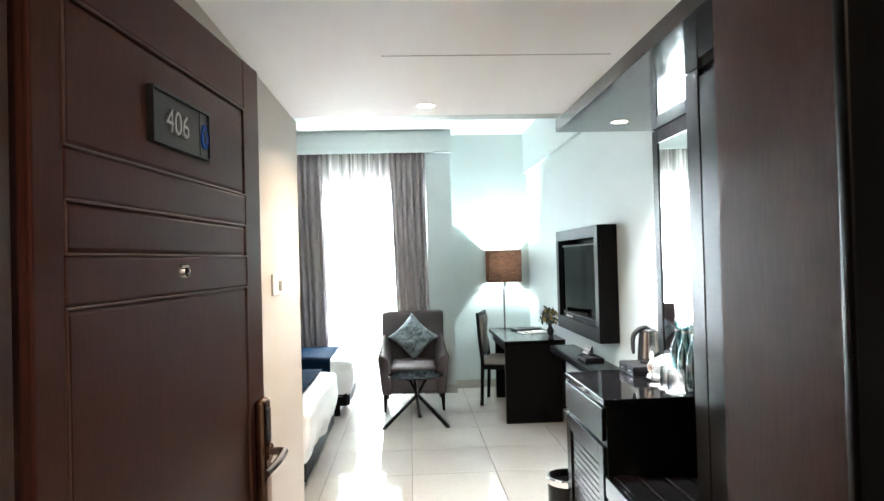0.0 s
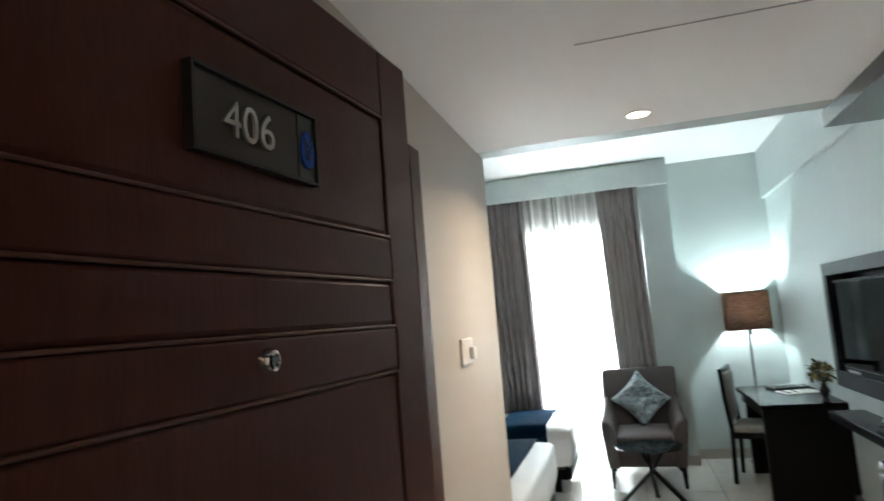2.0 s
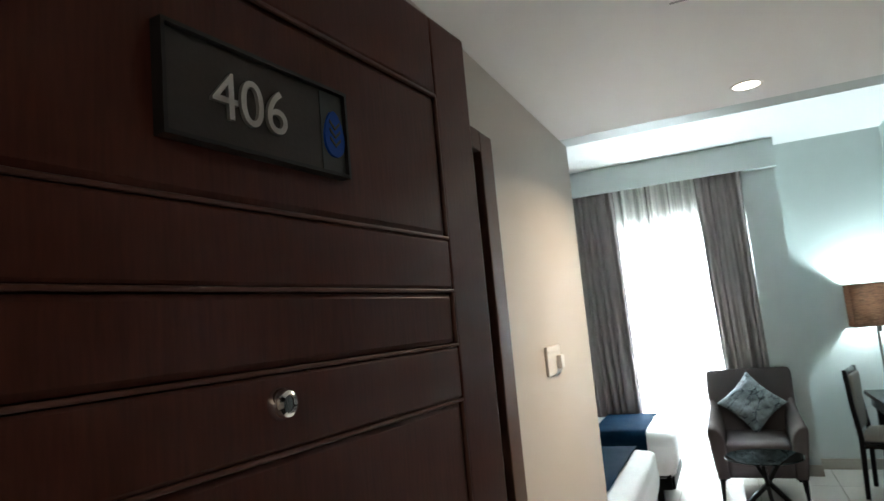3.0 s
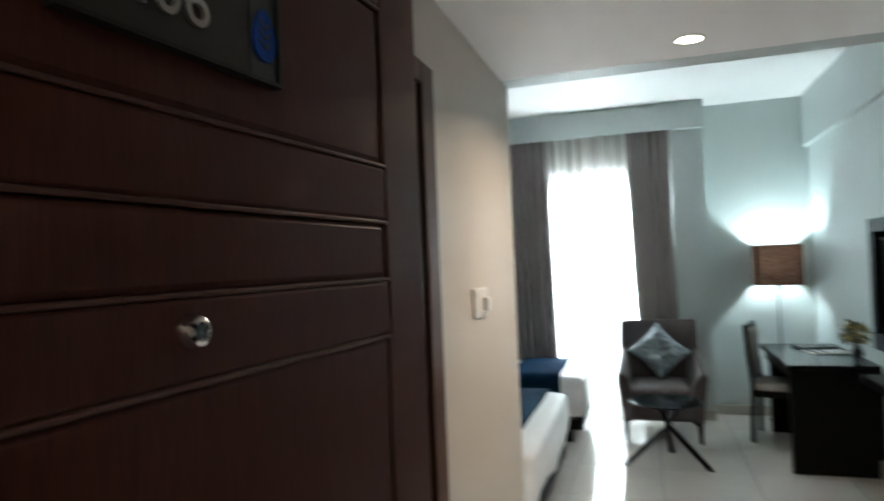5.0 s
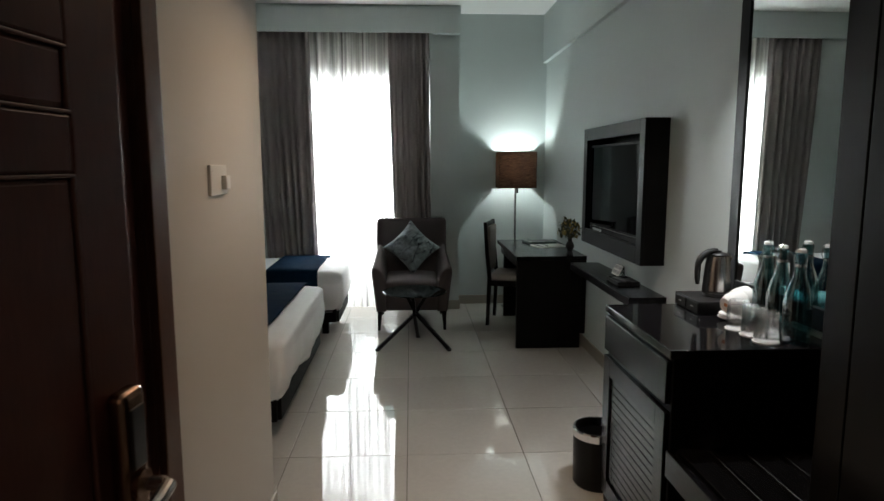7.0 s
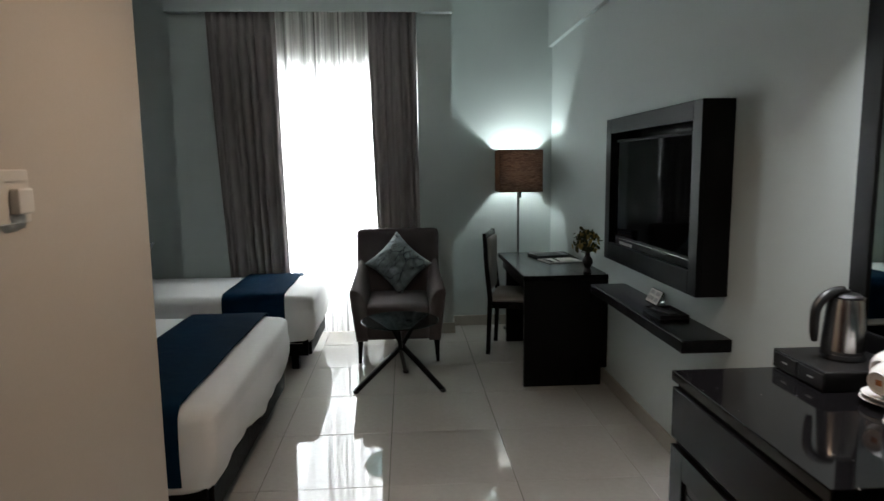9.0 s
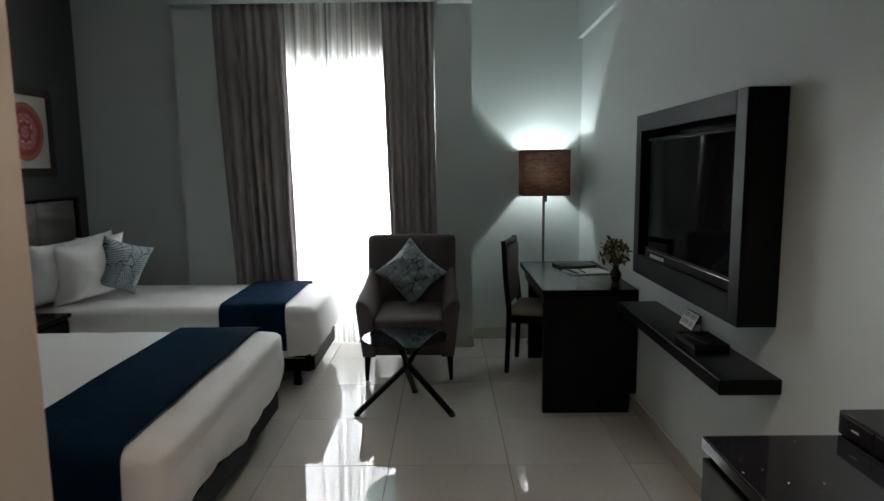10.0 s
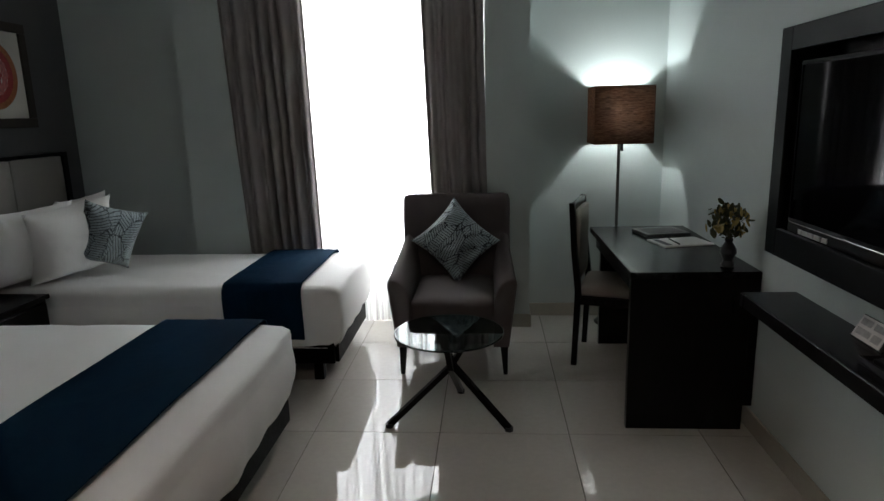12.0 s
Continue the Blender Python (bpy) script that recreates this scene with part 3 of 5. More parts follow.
def drape(name, m, top, bottom, height, folds, depth, material_, seed, label, thick=0.0, nx=160, nz=36, category="curtain", curl=0.0):
    """Hanging cloth with pleats; top and bottom give its two edges at either end."""
    bm = bmesh.new()
    rng = random.Random(seed)
    ph = [rng.uniform(-0.5, 0.5) for _ in range(6)]
    rows = []
    for j in range(nz + 1):
        v = j / nz
        row = []
        for i in range(nx + 1):
            u = i / nx
            bulge = math.sin(math.pi * v)
            x0 = top[0] + (bottom[0] - top[0]) * v ** 1.3
            x1 = top[1] + (bottom[1] - top[1]) * v ** 1.3
            uu = u + 0.012 * math.sin(7 * u + ph[0] * 6 + 2.2 * v) * bulge + (0.022 * math.sin(11 * u + ph[1] * 6) + 0.012 * math.sin(23 * u + ph[5] * 6)) * (0.5 + 0.5 * min(1, v * 3))
            a = 2 * math.pi * folds * uu
            amp = depth * (0.55 + 0.45 * math.sin(5 * u + ph[2] * 9) * min(1, 2 * v) + 0.25 * v)
            y = amp * (math.copysign(abs(math.sin(a)) ** 0.8, math.sin(a)) + 0.26 * math.sin(2 * a + ph[3] * 6 + 1.2 * v) + 0.10 * math.sin(0.37 * a + ph[4] * 9 + 2 * v))
            x = x0 + (x1 - x0) * u + 0.25 * amp * math.cos(a)
            back = curl * max(0.0, min(1.0, (u - 0.90) / 0.09)) * max(0.0, min(1.0, (v - 0.28) / 0.12))
            y += (0.027 - y) * back
            row.append(bm.verts.new((x, y, height * (1 - v) - 0.004 * abs(math.sin(a)) * (1 - v))))
        rows.append(row)
    for j in range(nz):
        for i in range(nx):
            bm.faces.new([rows[j][i], rows[j][i + 1], rows[j + 1][i + 1], rows[j + 1][i]])
    ob = link_mesh(name, bm, material_, soft=2.5)
    ob.matrix_basis = m
    if thick:
        s = ob.modifiers.new("thickness", "SOLIDIFY")
        s.thickness = thick
    return tagged(ob, label, category)


drape("curtain", pose(0, 6.428, 0.012), (-2.395, -1.824), (-2.272, -1.774), 2.90, 7.4, 0.031, DRAPE, 3, "taupe floor-length curtain drawn aside beside the window", 0.004, 260)
drape("curtain", pose(0, 6.428, 0.012), (-1.070, -0.665), (-0.998, -0.632), 2.90, 6.1, 0.031, DRAPE, 8, "taupe floor-length curtain hanging behind the armchair", 0.004, 240, curl=1.0)
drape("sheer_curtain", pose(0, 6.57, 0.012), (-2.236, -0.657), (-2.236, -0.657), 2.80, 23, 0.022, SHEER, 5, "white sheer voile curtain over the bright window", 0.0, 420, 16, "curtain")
rail = thing("curtain_rail", pose(-1.455, 6.48, 2.83), "white curtain rail hidden behind the pelmet", "curtain rail")
part("track", boxes([(-0.80, 0.80, 0.078, 0.102, -0.012, 0.012)]), WHITE, rail)
for x in (-0.6, 0.57):
    part("bracket", box(x, x + 0.03, 0.102, 0.178, 0.0, 0.02), WHITE, rail)

# ---- entrance door and its frame ----
frame_1 = thing("door_frame_1", pose(0, 0, 0), "brown veneered entrance door frame", "door frame", kind="structure")
part("jamb", box(JX1, JX1 + 0.055, -0.235, 0.004, 0, 2.13, 0.002), FRAMEWOOD, frame_1)
part("jamb", box(JX0 - 0.055, JX0, -0.235, 0.004, 0, 2.13, 0.002), FRAMEWOOD, frame_1)
part("head", box(JX0, JX1, -0.235, 0.004, 2.078, 2.13, 0.002), FRAMEWOOD, frame_1)
# Architrave in near-black instead of frame brown, painting its outer face as unlit.
part("architrave", boxes([(JX1 - 0.016, JX1 + 0.10, -0.255, -0.236, 0, 2.19), (JX0 - 0.10, JX0, -0.255, -0.235, 0, 2.19), (JX0, JX1, -0.255, -0.235, 2.10, 2.19)], 0.003), ESPRESSO_UP, frame_1, "outer architrave darkened as an unlit face")
part("stop", box(JX1 - 0.012, JX1, -0.2345, 0.003, 0, 2.076, 0.002), FRAMEWOOD, frame_1)

LW, LH, LT = 0.915, 2.065, 0.045
door = thing("door_1", pose(-1.3505, 0.045, 0.0005, 0, 0, 84.5), "dark red-brown panelled entrance door standing open", "door", kind="structure")
P1, P2, P3 = (1.708, 1.935), (1.550, 1.634), (0.20, 1.476)
S0, S1 = 0.068, 0.80


def door_face(y0, y1):
    for a, b in ((0, S0), (S1, LW)):
        part("stile", box(a, b, y0, y1, 0, LH, 0.004), DOORWOOD, door)
    for a, b in ((0, P3[0]), (P3[1], P2[0]), (P2[1], P1[0]), (P1[1], LH)):
        part("rail", box(S0, S1, y0, y1, a, b, 0.0045), DOORWOOD, door)


part("core", box(0.001, LW - 0.001, 0.010, LT - 0.010, 0.001, LH - 0.001), DOORWOOD, door)
door_face(0.0, 0.010)
door_face(LT - 0.010, LT)
for z0, z1 in (P1, P2, P3):
    bm = box(S0 + 0.004, S1 - 0.004, 0.0015, 0.014, z0 + 0.004, z1 - 0.004, 0.0085, 2)
    part("panel", bm, DOORWOOD, door)
    w = 0.005
    part("bead", boxes([(S0, S1, -0.002, 0.004, z0, z0 + w), (S0, S1, -0.002, 0.004, z1 - w, z1), (S0, S0 + w, -0.002, 0.004, z0 + w, z1 - w), (S1 - w, S1, -0.002, 0.004, z0 + w, z1 - w)], 0.0018), BEAD, door)
# number plate
plate = part("number_plate", box(0.310, 0.551, -0.007, 0.0045, 1.764, 1.859, 0.001), PEWTER, door, "pewter room number plate")
part("rim", boxes([(0.306, 0.555, -0.013, 0.001, 1.859, 1.863), (0.306, 0.555, -0.013, 0.001, 1.760, 1.764), (0.306, 0.310, -0.013, 0.001, 1.764, 1.859), (0.551, 0.555, -0.013, 0.001, 1.764, 1.859)]),
     BLACK, plate)
part("emblem_field", box(0.512, 0.5505, -0.0085, -0.006, 1.766, 1.857), COVER, plate)
EX, EZ = 0.5315, 1.809
bm = extrude_profile([(EX + 0.0165 * math.sin(a) * (1 - 0.25 * math.cos(a)), EZ + 0.027 * math.cos(a)) for a in [k * math.pi / 16 for k in range(32)]], "y", -0.0115, -0.008)
part("emblem", bm, BLUE, plate, "blue drop-shaped emblem")
for z in (EZ - 0.016, EZ - 0.006, EZ + 0.004):
    part("emblem_leaf", extrude_profile([(EX, z), (EX + 0.009, z + 0.008), (EX + 0.009, z + 0.0115), (EX, z + 0.0035), (EX - 0.009, z + 0.0115), (EX - 0.009, z + 0.008)], "y", -0.0125, -0.011), COVER, plate)


def letters(text, size, depth, m, material_, parent, name="lettering"):
    c = bpy.data.curves.new("text", "FONT")
    c.body, c.size, c.extrude, c.align_x, c.align_y = text, size, depth, "CENTER", "CENTER"
    tmp = bpy.data.objects.new("text", c)
    me = bpy.data.meshes.new_from_object(tmp)
    bpy.data.objects.remove(tmp)
    me.materials.append(material_)
    ob = new(name, me)
    ob.parent = parent
    ob.matrix_basis = m
    return ob


letters("406", 0.066, 0.0022, pose(0.408, -0.0088, 1.809, 90, 0, 0), SILVER, plate, "digits")
part("peephole", lathe([(0, 0.012), (0.008, 0.012), (0.009, 0.015), (0.0125, 0.013), (0.016, 0.006), (0.0165, 0.0), (0, 0)], 28), CHROME, door, "chrome peephole", pose(0.431, 0.0, 1.521, 90, 0, 0))
lock = part("lock_body", box(0.822, 0.880, -0.030, 0.0, 0.86, 1.175, 0.012, 4), BRONZE, door, "bronze card lock")
part("lock_window", box(0.834, 0.868, -0.033, -0.028, 1.06, 1.15, 0.002), BLACK, lock)
part("lever", tube([(0.848, -0.028, 1.035), (0.848, -0.062, 1.037), (0.842, -0.074, 1.037), (0.806, -0.078, 1.034), (0.766, -0.074, 1.026), (0.731, -0.064, 1.016)], [0.011, 0.011, 0.011, 0.0105, 0.010, 0.009], 14), STEEL, lock)
part("rose", rod((0.848, -0.030, 1.035), (0.848, -0.038, 1.035), 0.022, seg=24), BRONZE, lock)
for z in (0.25, 1.05, 1.80):
    part("hinge", rod((0.0, 0.047, z), (0.0, 0.047, z + 0.10), 0.008, seg=12), STEEL, door)

# bathroom door in the entry wall
fr2 = thing("door_frame_2", pose(XL, 0, 0), "brown veneered bathroom door frame", "door frame", kind="structure")
part("architrave", boxes([(0.0, 0.022, 1.455, 1.545, 0, 2.066), (0.0, 0.022, 0.54, 0.615, 0, 2.066), (0.0, 0.022, 0.615, 1.455, 2.010, 2.066)], 0.003), FRAMEWOOD, fr2)
part("lining", boxes([(-0.12, 0.0, 1.452, 1.47, 0, 2.04), (-0.12, 0.0, 0.60, 0.618, 0, 2.04), (-0.12, 0.0, 0.618, 1.452, 2.022, 2.04)]), FRAMEWOOD, fr2)
d2 = thing("door_2", pose(XL - 0.055, 0.621, 0.006), "closed dark brown bathroom door", "door", kind="structure")
part("leaf", box(0, 0.04, 0, 0.828, 0, 2.012, 0.003), DOORWOOD, d2)

# card switch on the entry wall
sw = thing("card_switch", pose(XL, 2.0, 1.442), "white plastic key card switch on the entry wall", "switch")
part("plate", box(0, 0.010, -0.082, 0.082, -0.046, 0.046, 0.003, 3), WHITE, sw)
part("card_slot", box(0.009, 0.026, 0.022, 0.066, -0.030, 0.014, 0.004, 3), WHITE, sw)
part("rim", box(0.009, 0.012, -0.074, 0.074, 0.026, 0.029), WHITE, sw)

# ---- wardrobe, luggage bench, minibar cabinet, mirror ----
ward = thing("wardrobe", pose(0, 0, 0), "tall espresso wood wardrobe beside the entrance", "wardrobe")
part("body", box(0.262, XR - 0.002, 0.004, 1.60, 0.0, 2.222, 0.003), ESPRESSO_UP, ward)
part("end_panel", box(0.240, 0.262, 1.492, 1.600, 0.0, 2.222, 0.002), WARDWOOD, ward)
for y0, y1 in ((0.006, 0.744), (0.748, 1.488)):
    part("door", box(0.242, 0.262, y0, y1, 0.08, 2.19, 0.002), WARDWOOD, ward)
part("plinth", box(0.250, 0.262, 0.006, 1.488, 0.0, 0.077), WARDWOOD, ward)

bench = thing("luggage_bench", pose(0, 1.602, 0), "low black luggage bench with metal-edged slats", "luggage rack")
BL = 1.968 - 1.602
part("side_panel", box(0.0, XR - 0.002, 0.0, 0.02, 0, 0.54), ESPRESSO, bench)
part("top", box(0.0, XR - 0.002, 0.02, BL - 0.002, 0.515, 0.545, 0.002), ESPRESSO, bench)
part("front_rail", box(-0.012, 0.0, 0.0, BL - 0.002, 0.46, 0.552, 0.003), ESPRESSO, bench)
part("plinth", box(0.03, 0.06, 0.02, BL - 0.002, 0, 0.08), ESPRESSO, bench)
part("back_panel", box(XR - 0.03, XR - 0.002, 0.02, BL - 0.002, 0.545, 0.92), ESPRESSO, bench)
for k in range(5):
    x = 0.062 + k * 0.110
    w = 0.040 if k < 4 else 0.030
    sl = part("slat", box(x - w, x + w, 0.012, BL - 0.008, 0.545, 0.560, 0.004), ESPRESSO, bench)
for k in range(4):
    x = 0.118 + k * 0.1105
    part("edge_strip", box(x - 0.0022, x + 0.0022, 0.008, BL - 0.006, 0.545, 0.5635, 0.001), STEEL, bench, "thin metal strip")

mini = thing("minibar_cabinet", pose(0, 1.97, 0), "espresso minibar cabinet with a louvred door and black granite top", "cabinet")
ML = 2.645 - 1.97
part("body", box(0.004, XR - 0.002, 0.0, ML, 0.0, 0.86, 0.002), ESPRESSO_UP, mini)
part("worktop", box(-0.012, XR - 0.002, -0.006, ML + 0.012, 0.86, 0.89, 0.003), GRANITE, mini, "polished black granite top")
part("drawer_front", box(-0.016, 0.004, 0.012, ML - 0.006, 0.70, 0.848, 0.003), ESPRESSO, mini)
dr = part("cabinet_door", boxes([(-0.016, 0.004, 0.012, 0.09, 0.06, 0.675), (-0.016, 0.004, ML - 0.084, ML - 0.006, 0.06, 0.675), (-0.016, 0.004, 0.09, ML - 0.084, 0.60, 0.675), (-0.016, 0.004, 0.09, ML - 0.084, 0.06, 0.135)], 0.002), ESPRESSO, mini)
for k in range(14):
    z = 0.140 + k * 0.0328
    bm = box(-0.003, 0.003, 0.09, ML - 0.084, -0.0185, 0.0185, 0.0022)
    part("slat", bm, ESPRESSO, dr, "", pose(-0.004, 0, z + 0.016, 0, -3.2, 0))

soff = thing("soffit", pose(0, 0, 2.225), "glossy dark laminate soffit over the minibar", "soffit", kind="structure")
part("panel", box(-0.022, XR - 0.001, 0.004, 2.672, 0.0, 0.0645, 0.001), LAMINATE, soff)

MY0, MY1, MZ0, MZ1 = 1.61, 2.70, 0.925, 2.222
mir = thing("wall_mirror", pose(XR, 0, 0), "large wall mirror in a dark wooden frame", "mirror")
part("frame", boxes([(-0.035, -0.001, MY1 - 0.075, MY1, MZ0, MZ1), (-0.035, -0.001, MY0, MY0 + 0.075, MZ0, MZ1), (-0.035, -0.001, MY0 + 0.075, MY1 - 0.075, MZ1 - 0.075, MZ1), (-0.035, -0.001, MY0 + 0.075, MY1 - 0.075, MZ0, MZ0 + 0.075)], 0.003), ESPRESSO_UP, mir)
ML2 = (MY1 - MY0) / 2 - 0.073
part("mirror_glass", box(-0.003, 0.003, -ML2, ML2, MZ0 + 0.073, MZ1 - 0.073), MIRROR, mir, "silvered mirror glass", pose(-0.019, (MY0 + MY1) / 2, 0, 0, 0, 0.8))
part("backing", box(-0.009, -0.001, MY0 + 0.05, MY1 - 0.05, MZ0 + 0.05, MZ1 - 0.05), BLACK, mir)

bin_ = thing("waste_bin", pose(0.02, 2.80, 0), "black leatherette waste bin with a chrome rim", "waste bin")
part("body", lathe([(0, 0.0), (0.105, 0.0), (0.112, 0.01), (0.115, 0.255), (0.108, 0.255), (0.104, 0.012), (0, 0.012)], 40), LEATHER, bin_)
part("rim", lathe([(0.1155, 0.235), (0.1185, 0.237), (0.1185, 0.268), (0.115, 0.275), (0.106, 0.275), (0.106, 0.235), (0.1155, 0.235)], 40), CHROME, bin_)

# ---- things on the minibar ----
ZT = 0.89
tray = thing("tray_box", pose(0.427, 2.545, ZT), "black leatherette tea box with two drawers under the kettle", "box")
part("body", box(-0.13, 0.125, -0.108, 0.124, 0.0, 0.054, 0.004), LEATHER, tray)
for y in (-0.057, 0.057):
    dw = part("drawer", box(-0.135, -0.13, y - 0.052, y + 0.052, 0.008, 0.048, 0.002), LEATHER, tray)
    part("label_bar", box(-0.1362, -0.135, y - 0.012, y + 0.012, 0.026, 0.030), GREYPRINT, dw)
ket = thing("kettle", pose(0.430, 2.560, ZT + 0.054, 0, 0, 96) @ Matrix.Diagonal((0.79, 0.80, 0.855, 1)), "brushed steel electric kettle with a black handle", "kettle")
part("base", lathe([(0, 0), (0.069, 0), (0.071, 0.006), (0.068, 0.018), (0, 0.018)], 36), BLACK, ket)
part("body", lathe([(0, 0.019), (0.064, 0.019), (0.066, 0.03), (0.062, 0.10), (0.055, 0.175), (0.050, 0.198), (0, 0.198)], 40), STEEL, ket, "brushed steel body")
part("lid", lathe([(0.050, 0.198), (0.051, 0.204), (0.040, 0.212), (0.012, 0.216), (0.012, 0.224), (0, 0.225)], 32), BLACK, ket)
part("spout", extrude_profile([(-0.068, 0.197), (-0.044, 0.197), (-0.048, 0.150), (-0.055, 0.160)], "x", -0.016, 0.016, 0.004), STEEL, ket, "", pose(0, 0, 0))
hp = [(0, 0.105 * math.sin(a) + 0.012, 0.150 + 0.074 * math.cos(a)) for a in [k * 1.62 / 10 for k in range(11)]] + [(0, 0.118, 0.120), (0, 0.117, 0.090), (0, 0.114, 0.062)]
part("handle", tube(hp, [0.012, 0.014, 0.0155, 0.0165, 0.017, 0.017, 0.017, 0.0168, 0.0165, 0.016, 0.0158, 0.0152, 0.014, 0.010], 14), BLACK, ket, "black plastic handle")
part("spine", tube([(0, 0.052, 0.200), (0, 0.057, 0.160), (0, 0.062, 0.100), (0, 0.066, 0.050), (0, 0.067, 0.020)], [0.016, 0.017, 0.018, 0.019, 0.019], 12), BLACK, ket)


def cup(m, label):
    c = thing("cup", m, label, "cup", "cups on the minibar")
    part("bowl", lathe([(0, 0.002), (0.024, 0.0), (0.028, 0.004), (0.035, 0.014), (0.0385, 0.030), (0.0400, 0.062), (0.0375, 0.062), (0.036, 0.030), (0.030, 0.012), (0, 0.009)], 32), CHINA, c)
    part("handle", tube([(0.0385, 0, 0.054), (0.050, 0, 0.056), (0.060, 0, 0.050), (0.0625, 0, 0.038), (0.056, 0, 0.024), (0.044, 0, 0.018), (0.033, 0, 0.019)], [0.0042, 0.0042, 0.0045, 0.0045, 0.0045, 0.0042, 0.0042], 10), CHINA, c)
    part("foot_ring", lathe([(0.024, 0.001), (0.024, -0.003), (0.0215, -0.003), (0.0205, 0.001)], 32), CHINA, c)
    part("emblem", box(-0.006, 0.006, -0.007, 0.007, -0.0004, 0.0012), ORANGE, c, "small ochre mark under the cup")
    return c


for k in range(2):
    s = thing("saucer", pose(0.398 + 0.003 * k, 2.335 - 0.002 * k, ZT + 0.012 * k), "white china saucer in a small stack", "saucer", "saucers on the minibar")
    part("dish", lathe([(0, 0.003), (0.025, 0.0), (0.028, 0.004), (0.066, 0.016), (0.068, 0.018), (0.064, 0.018), (0.028, 0.008), (0, 0.007)], 36), CHINA, s)
cup(pose(0.338, 2.306, ZT + 0.0715, 0, 84, 13) @ Matrix.Scale(1.14, 4), "white china cup lying on a stack of saucers")
cup(pose(0.408, 2.390, ZT + 0.0715, 0, 84, 16) @ Matrix.Scale(1.14, 4), "white china cup lying on a stack of saucers")


def tumbler(x, y):
    co = thing("coaster", pose(x, y, ZT), "round white paper coaster under a glass", "coaster", "coasters on the minibar")
    part("disc", lathe([(0, 0), (0.043, 0), (0.043, 0.003), (0, 0.003)], 32), PAPER, co)
    part("print_ring", lathe([(0.034, 0.003), (0.034, 0.0034), (0.037, 0.0034), (0.037, 0.003)], 32), GREYPRINT, co)
    g = thing("drinking_glass", pose(x + 0.008, y + 0.012, ZT + 0.003) @ Matrix.Scale(1.12, 4), "clear upturned tumbler on a paper coaster", "glass", "glasses on the minibar")
    bm = lathe([(0.0340, 0.0), (0.0365, 0.0), (0.0360, 0.022), (0.0348, 0.05), (0.033, 0.080), (0.0315, 0.088), (0.029, 0.091), (0, 0.091), (0, 0.074), (0.026, 0.074), (0.0305, 0.068), (0.0325, 0.045), (0.0340, 0.0)], 60)
    for v in bm.verts:
        r = math.hypot(v.co.x, v.co.y)
        if r > 0.02 and 0.024 < v.co.z < 0.089:
            f = 1 + 0.035 * math.cos(10 * math.atan2(v.co.y, v.co.x))
            v.co.x, v.co.y = v.co.x * f, v.co.y * f
    part("body", bm, CLEAR, g)


for x, y in ((0.346, 2.227), (0.356, 2.141), (0.354, 2.053)):
    tumbler(x, y)


def bottle(x, y, turn):
    b = thing("water_bottle", pose(x, y, ZT, 0, 0, turn) @ Matrix.Scale(1.10, 4), "teal glass swing-top water bottle with a white cap", "bottle", "bottles on the minibar")
    part("body", lathe([(0, 0.004), (0.036, 0.0), (0.040, 0.006), (0.041, 0.125), (0.0385, 0.150), (0.029, 0.180), (0.0195, 0.205), (0.0165, 0.232), (0.0160, 0.262), (0.0185, 0.266), (0.0185, 0.274),
                        (0.0160, 0.277), (0.0120, 0.277), (0.0120, 0.235), (0.0155, 0.204), (0.026, 0.179), (0.0355, 0.149), (0.038, 0.12), (0.037, 0.012), (0, 0.010)], 40), BOTTLE, b)
    part("cap", lathe([(0, 0.290), (0.0125, 0.2895), (0.0145, 0.287), (0.0145, 0.279), (0.0, 0.2785)], 24), CHINA, b, "white stopper")
    part("wire", tube([(0.0172, 0, 0.238), (0.0215, 0, 0.255), (0.0195, 0, 0.284), (0.010, 0, 0.2925), (-0.010, 0, 0.2925), (-0.0195, 0, 0.284), (-0.0215, 0, 0.255), (-0.0172, 0, 0.238)], 0.0014, 6), STEEL, b)
    part("collar", lathe([(0.0168, 0.234), (0.0182, 0.236), (0.0182, 0.241), (0.0168, 0.243)], 24), STEEL, b)


for k, (x, y) in enumerate(((0.455, 2.050), (0.462, 2.165), (0.470, 2.27))):
    bottle(x, y, 40 * k)

# ---- television wall ----
TY0, TY1, TZ0, TZ1 = 3.46, 4.685, 0.925, 1.745
FX = 0.43 - XR
tvb = thing("television_surround", pose(XR, 0, 0), "dark wooden box frame round the television on the wall", "tv frame")
part("side_panel", box(FX + 0.02, -0.001, TY0, TY0 + 0.022, TZ0, TZ1, 0.002), ESPRESSO_UP, tvb)
part("side_panel", box(FX + 0.02, -0.001, TY1 - 0.022, TY1, TZ0, TZ1, 0.002), ESPRESSO_UP, tvb)
part("top_panel", box(FX + 0.02, -0.001, TY0 + 0.022, TY1 - 0.022, TZ1 - 0.022, TZ1, 0.002), ESPRESSO, tvb)
part("bottom_panel", box(FX + 0.02, -0.001, TY0 + 0.022, TY1 - 0.022, TZ0, TZ0 + 0.022, 0.002), ESPRESSO, tvb)
part("back_board", box(-0.02, -0.002, TY0 + 0.022, TY1 - 0.022, TZ0 + 0.022, TZ1 - 0.022), ESPRESSO, tvb)
B = 0.082
part("front_frame", boxes([(FX, FX + 0.02, TY0, TY0 + B, TZ0, TZ1), (FX, FX + 0.02, TY1 - B, TY1, TZ0, TZ1), (FX, FX + 0.02, TY0 + B, TY1 - B, TZ1 - B, TZ1), (FX, FX + 0.02, TY0 + B, TY1 - B, TZ0, TZ0 + B + 0.02)], 0.002), SATIN, tvb)
